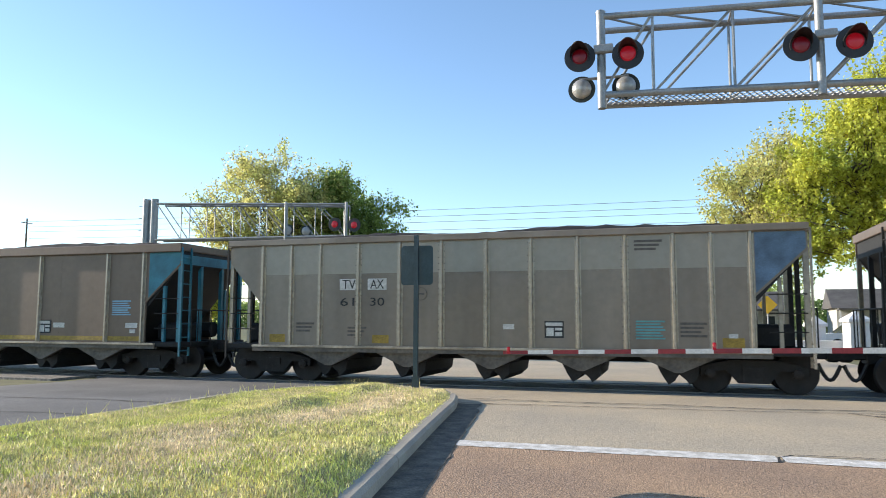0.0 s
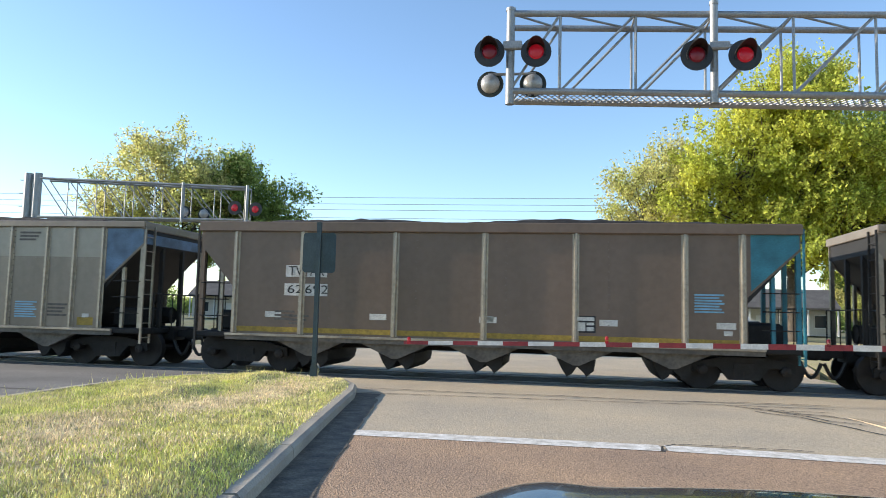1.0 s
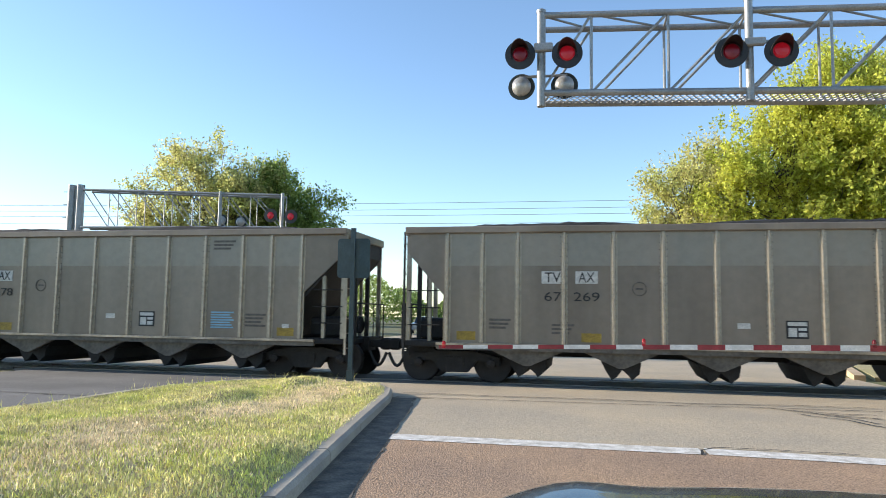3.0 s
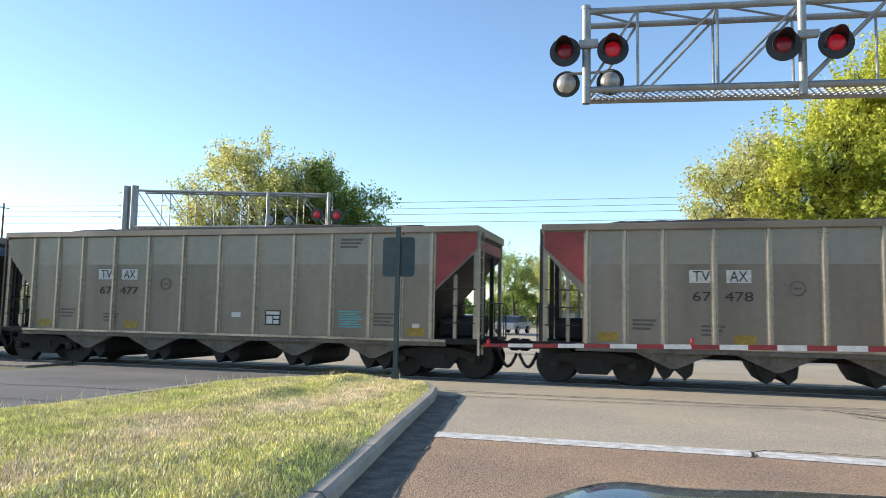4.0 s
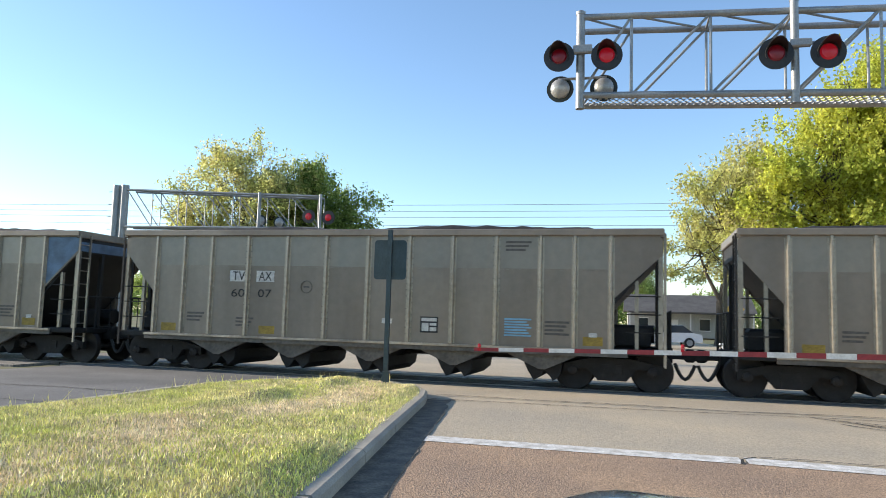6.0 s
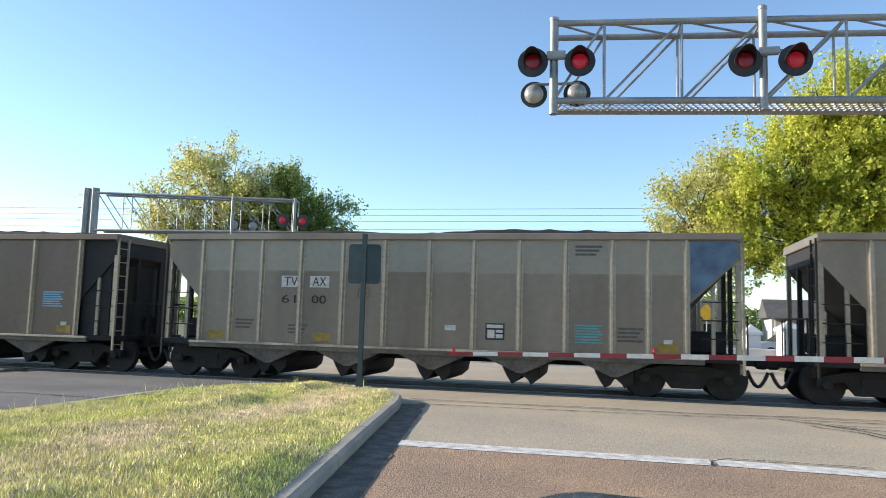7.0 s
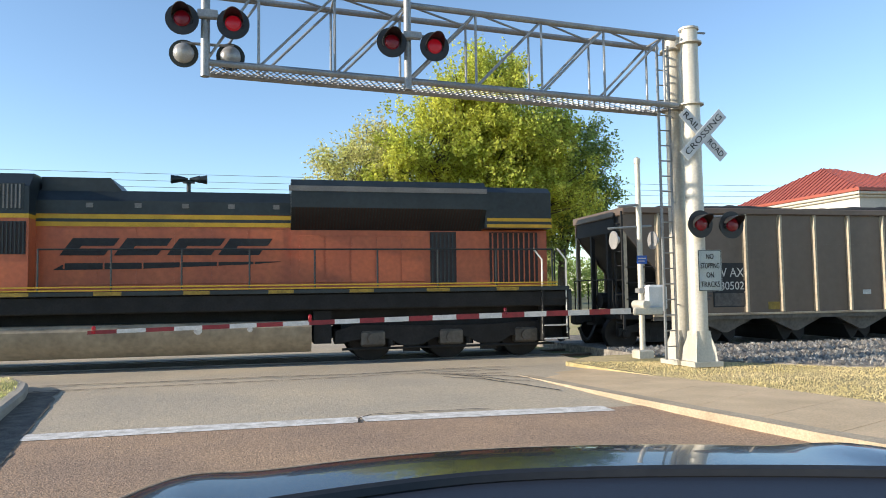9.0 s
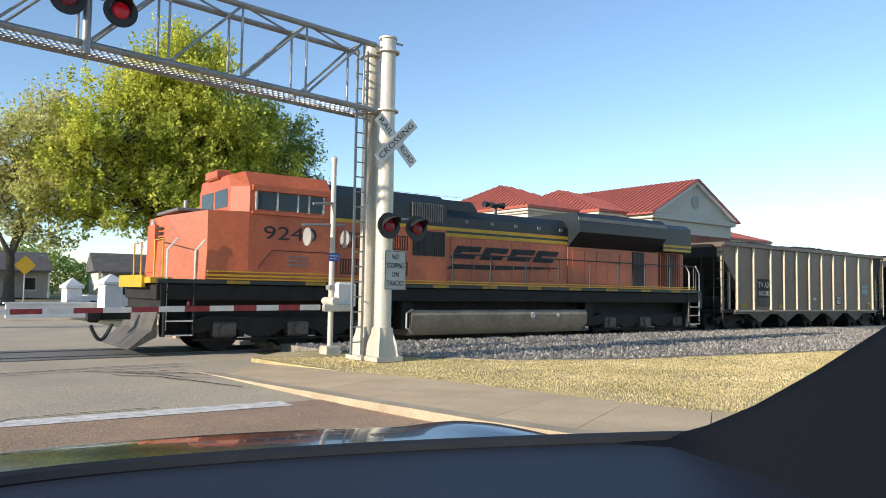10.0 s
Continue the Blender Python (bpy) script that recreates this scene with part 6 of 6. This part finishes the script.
def parked_car(x, y, rz, paint, label):
    o = thing("parked_car", label, "car", pose(x, y, 0, 0, 0, rz), "parked cars beyond the track")
    body = Shape().prism([(-2.2, 0.35), (-2.2, 0.75), (-2.05, 0.88), (-1.0, 0.95), (-0.9, 0.95), (1.5, 0.98), (2.15, 0.88), (2.2, 0.5), (2.15, 0.35)], -0.88, 0.88)
    part("body", body, paint, o)
    part("cabin", Shape().prism([(-1.05, 0.94), (-0.4, 1.42), (0.95, 1.45), (1.65, 0.96)], -0.78, 0.78), "glass", o, "dark windows")
    part("roof", Shape().prism([(-0.45, 1.40), (-0.35, 1.46), (0.9, 1.49), (1.0, 1.43)], -0.74, 0.74), paint, o)
    for wx in (-1.35, 1.35):
        for wy in (-0.85, 0.85):
            w = part("wheel", Shape().lathe([(0.32, -0.1), (0.33, 0), (0.32, 0.1)], (wx, wy, 0.33), "y", 18), "tyre", o)
            part("rim", Shape().lathe([(0.2, -0.11), (0.2, 0.11)], (wx, wy, 0.33), "y", 12), "galv", w)
    return o


parked_car(11.5, 44, 8, "car_white", "white car parked beyond the track")
parked_car(4.0, 52, 5, "car_white", "white car parked beyond the track")
parked_car(-2.5, 66, 70, "car_white", "white car parked beyond the track")
parked_car(-8.5, 62, 80, "car_grey", "silver car parked beyond the track")
parked_car(-12.5, 64, 85, "car_grey", "silver car parked beyond the track")

ws = thing("warning_sign", "yellow diamond warning sign on a post", "sign", pose(7.6, 47, 0))
part("post", Shape().tube((0, 0, 0), (0, 0, 3.0), 0.04), "galv", ws)
part("panel", Shape().box(-0.38, 0.38, -0.06, -0.045, -0.38, 0.38), "sign_yellow", ws, "", pose(0, 0, 2.5, 0, 45, 0))

# power lines far behind
for z, y in ((21.2, 118), (20.2, 118.6), (19.3, 119.2), (18.0, 119.8)):
    s = Shape()
    pts = [(-120 + i * 10, y, z - 1.0 + 1.0 * (i / 12 - 1) ** 2) for i in range(25)]
    s.line(pts, 0.045, 4)
    tagged(part("power_line", s, "wire"), "thin grey overhead power line", "power line", "power lines")
for x in (-120, 0 + 120):
    p = thing("utility_pole", "weathered wooden utility pole", "utility pole", pose(x, 119, 0))
    part("pole", Shape().tube((0, 0, -0.2), (0, 0, 22), 0.25, 0.15, 10), "wood", p)
    part("crossarm", Shape().box(-0.06, 0.06, -1.4, 1.4, 21.0, 21.15), "wood", p)

# far road and verges beyond the track
far_verge = structure("far_verge", slab([(9.0, 23.5), (40, 22.5), (40, 60), (14, 60), (11, 32)], -0.3, -0.04), "soil", "mown grass beyond the track", "ground")
far_kerb = structure("far_kerb", slab([(8.4, 23.3), (8.7, 23.3), (10.8, 32), (14, 60), (13.7, 60), (10.5, 32)], -0.3, 0.02), "concrete_tan", "tan concrete kerb beyond the track", "kerb")

# ---- the car the camera sits in ----
own = thing("own_car", "dark car with a glossy hood and blue-black dashboard", "car", pose(0.025, -0.125, -0.05, 0, 0.85, 0))


def plate(name, rows, material, parent, label=""):
    """A smooth skin through rows of points."""
    s = Shape()
    n = len(rows[0])
    for r in rows:
        s.v += [tuple(p) for p in r]
    s.f = [(i * n + j, i * n + j + 1, (i + 1) * n + j + 1, (i + 1) * n + j) for i in range(len(rows) - 1) for j in range(n - 1)]
    return part(name, s, material, parent, label, smooth=True)


MID, HALF = 1.79, 1.21
rows = []
for i in range(25):
    v = i / 24
    row = []
    for j in range(49):
        u = j / 24 - 1
        front, back = 3.30 - 0.32 * abs(u) ** 2.2, 2.50 - 0.42 * abs((MID + u * HALF - 1.5) / 1.2) ** 1.6
        ridge = 0.022 * math.exp(-((abs(u) - 0.72) / 0.09) ** 2)
        row.append((MID + u * HALF, back + (front - back) * v, 1.130 + 0.05 * v - 0.045 * v ** 2 - 0.16 * v ** 9 - 0.015 * u * u - 0.22 * abs(u) ** 16 + ridge * (1 - v ** 6)))
    rows.append(row)
plate("hood", rows, "car_paint", own, "glossy black hood")
part("grille", Shape().box(MID - 0.8, MID + 0.8, 3.02, 3.12, 0.45, 0.93, bevel=0.04), "black", own)


def base(x):
    return 2.53 - 0.43 * abs((x - 1.5) / 1.2) ** 1.6


rows = [[(0.62 + 2.12 * j / 30, 1.78 + (base(0.62 + 2.12 * j / 30) - 1.78) * i / 8, 1.13 + (0.050 + 0.03 * (j / 30) ** 2) * (i / 8) ** 0.7) for j in range(31)] for i in range(9)]
plate("dashboard", rows, "dash", own, "blue-black dashboard top")
cowl = Shape().line([(0.62 + 2.12 * j / 30, base(0.62 + 2.12 * j / 30) + 0.015, 1.182 + 0.03 * (j / 30) ** 2) for j in range(31)], 0.018, 8)
part("windscreen_seal", cowl, "black", own, "black seal at the foot of the windscreen", smooth=True)
pil = [(2.66, 2.14, 1.20), (2.70, 2.06, 1.235), (2.715, 1.96, 1.29), (2.72, 1.84, 1.37), (2.71, 1.70, 1.47), (2.69, 1.54, 1.60), (2.64, 1.36, 1.74), (2.56, 1.15, 1.90)]
pil = [(2.52, 2.25, 1.195)] + pil
rows = [[(x + 0.03, y + 0.05, z - 0.05) for x, y, z in pil], [(x, y + 0.012, z + 0.012) for x, y, z in pil], [(x - 0.03, y - 0.02, z + 0.012) for x, y, z in pil], [(x - 0.045, y - 0.08, z - 0.03) for x, y, z in pil], [(x - 0.04, y - 0.2, z - 0.16) for x, y, z in pil], [(2.64, y - 0.4, 0.6) for x, y, z in pil]]
plate("pillar", rows, "trim_black", own, "dark pillar and door trim")
rows = [[(x + 0.03, y + 0.02, z) for x, y, z in pil], [(2.80, y + 0.02, 0.5) for x, y, z in pil]]
plate("door_skin", rows, "car_paint", own)
part("rear_view_mirror", Shape().lathe([(0.01, -0.012), (0.05, -0.010), (0.062, 0.0), (0.05, 0.010), (0.01, 0.012)], (0, 0, 0), "y", 40), "trim_black", own, "black mirror edge", Matrix.Translation((1.515, 1.39, 1.766)) @ pose(0, 0, 0, 0, 0, -40) @ Matrix.Diagonal((1.3, 1, 1.4, 1)), smooth=True)
part("mirror_stem", Shape().tube((1.48, 1.42, 1.82), (1.6, 1.75, 1.99), 0.012), "black", own)
part("body", Shape().prism([(-2.3, 0.35), (-2.3, 1.05), (1.6, 1.05), (2.9, 0.95), (3.0, 0.4)], MID - 0.95, MID + 0.95, "x"), "car_paint", own, "black lower body")
for y in (-1.2, 2.2):
    for x in (MID - 0.86, MID + 0.86):
        w = part("wheel", Shape().lathe([(0.36, -0.11), (0.38, 0), (0.36, 0.11)], (x, y, 0.37), "x", 20), "tyre", own)
        part("rim", Shape().lathe([(0.24, -0.12), (0.24, 0.12)], (x, y, 0.37), "x", 14), "galv", w)


# ---- grass ----
def worn(x, y):
    return np.clip(0.9 + 0.3 * np.sin(x * 1.7 + y * 0.6) * np.sin(y * 1.1 - x * 0.4), 0.35, 1)


def dry(x, y):
    """How dry the median is: a straw-coloured strip runs along it."""
    a = np.exp(-((x + 3.55 + 0.22 * np.sin(y * 0.9)) / 0.6) ** 2) * (0.85 + 0.25 * np.sin(y * 2.3 + x))
    b = 0.45 * np.clip(np.sin(x * 2.1 + y * 0.5) * np.sin(y * 1.25 - x * 0.7), 0, 1)
    return np.clip(a + b, 0, 1)


def lie(x, y):
    return np.array([mound(a, b) for a, b in zip(x, y)])


LAWN = inset(MEDIAN, 0.13)
blades("median_grass", LAWN, lie, 260000, 0.038, 0.0075, "blade", "short yellow-green grass on the median", "grass", lambda x, y: worn(x, y) * (1 - 0.92 * dry(x, y)))
blades("dry_grass", LAWN, lie, 260000, 0.036, 0.0075, "straw_pale", "short straw-coloured dry grass along the median", "grass", lambda x, y: 0.06 + 0.94 * dry(x, y))
blades("tall_weeds", [(-6.75, 7.5), (-6.3, 7.5), (-6.2, 13.3), (-3.2, 15.35), (-3.9, 15.55), (-5.4, 15.3), (-6.6, 13.4)], lie, 900, 0.17, 0.006, "blade", "taller weeds along the edge of the median", "grass")
blades("verge_grass", [(7.45, 15.0), (7.8, 12.1), (8.22, 10.0), (8.57, 7.8), (9.07, 5.9), (9.95, 5.0), (26, 4.0), (26, 9.7), (14, 11.4), (11.2, 12.8), (9.6, 14.4)], 0.02, 230000, 0.036, 0.006, "straw", "dry straw-coloured grass on the verge", "grass", worn)
# loose stones on the ballast
n = 15000
x, y = rng.uniform(8.8, 36, n), rng.uniform(8.8, 17.6, n)
keep = inside(BALLAST, x, y)
s = Shape()
for px, py in zip(x[keep], y[keep]):
    r = rng.uniform(0.025, 0.06)
    c = np.array([px, py, 0.05 + r * 0.3])
    v = rng.normal(0, 1, (4, 3))
    v = v / np.linalg.norm(v, axis=1)[:, None] * r
    s.add([c + (0, 0, r), c + (r, -r * 0.6, -r * 0.4) + v[0] * 0.4, c + (-r, -r * 0.5, -r * 0.3) + v[1] * 0.4, c + (0.1 * r, r, -r * 0.4) + v[2] * 0.4], [(0, 1, 2), (0, 2, 3), (0, 3, 1), (1, 3, 2)])
me = bpy.data.meshes.new("ballast_stones")
me.from_pydata(s.v, [], s.f)
me.materials.append(M["stone"])
tagged(new("ballast_stones", me), "loose grey crushed stones", "stones", kind="stuff")


# ---- motion ----
def motions():
    for ob, s0 in moving:
        walk(ob, [(t, TRACK @ pose(s0 + travelled(t), 0, 0)) for t in [0, 1, 2, 3, 4, 5, 6, 7, 8, 9, 9.5, 10]])
        for o in ob.children_recursive:
            if o.name.startswith("wheelset"):
                x, y, r = o.location
                walk(o, [(i / FPS, pose(x, y, r, 0, math.degrees(travelled(i / FPS) / r), 0)) for i in range(10 * FPS + 1)])


motions()
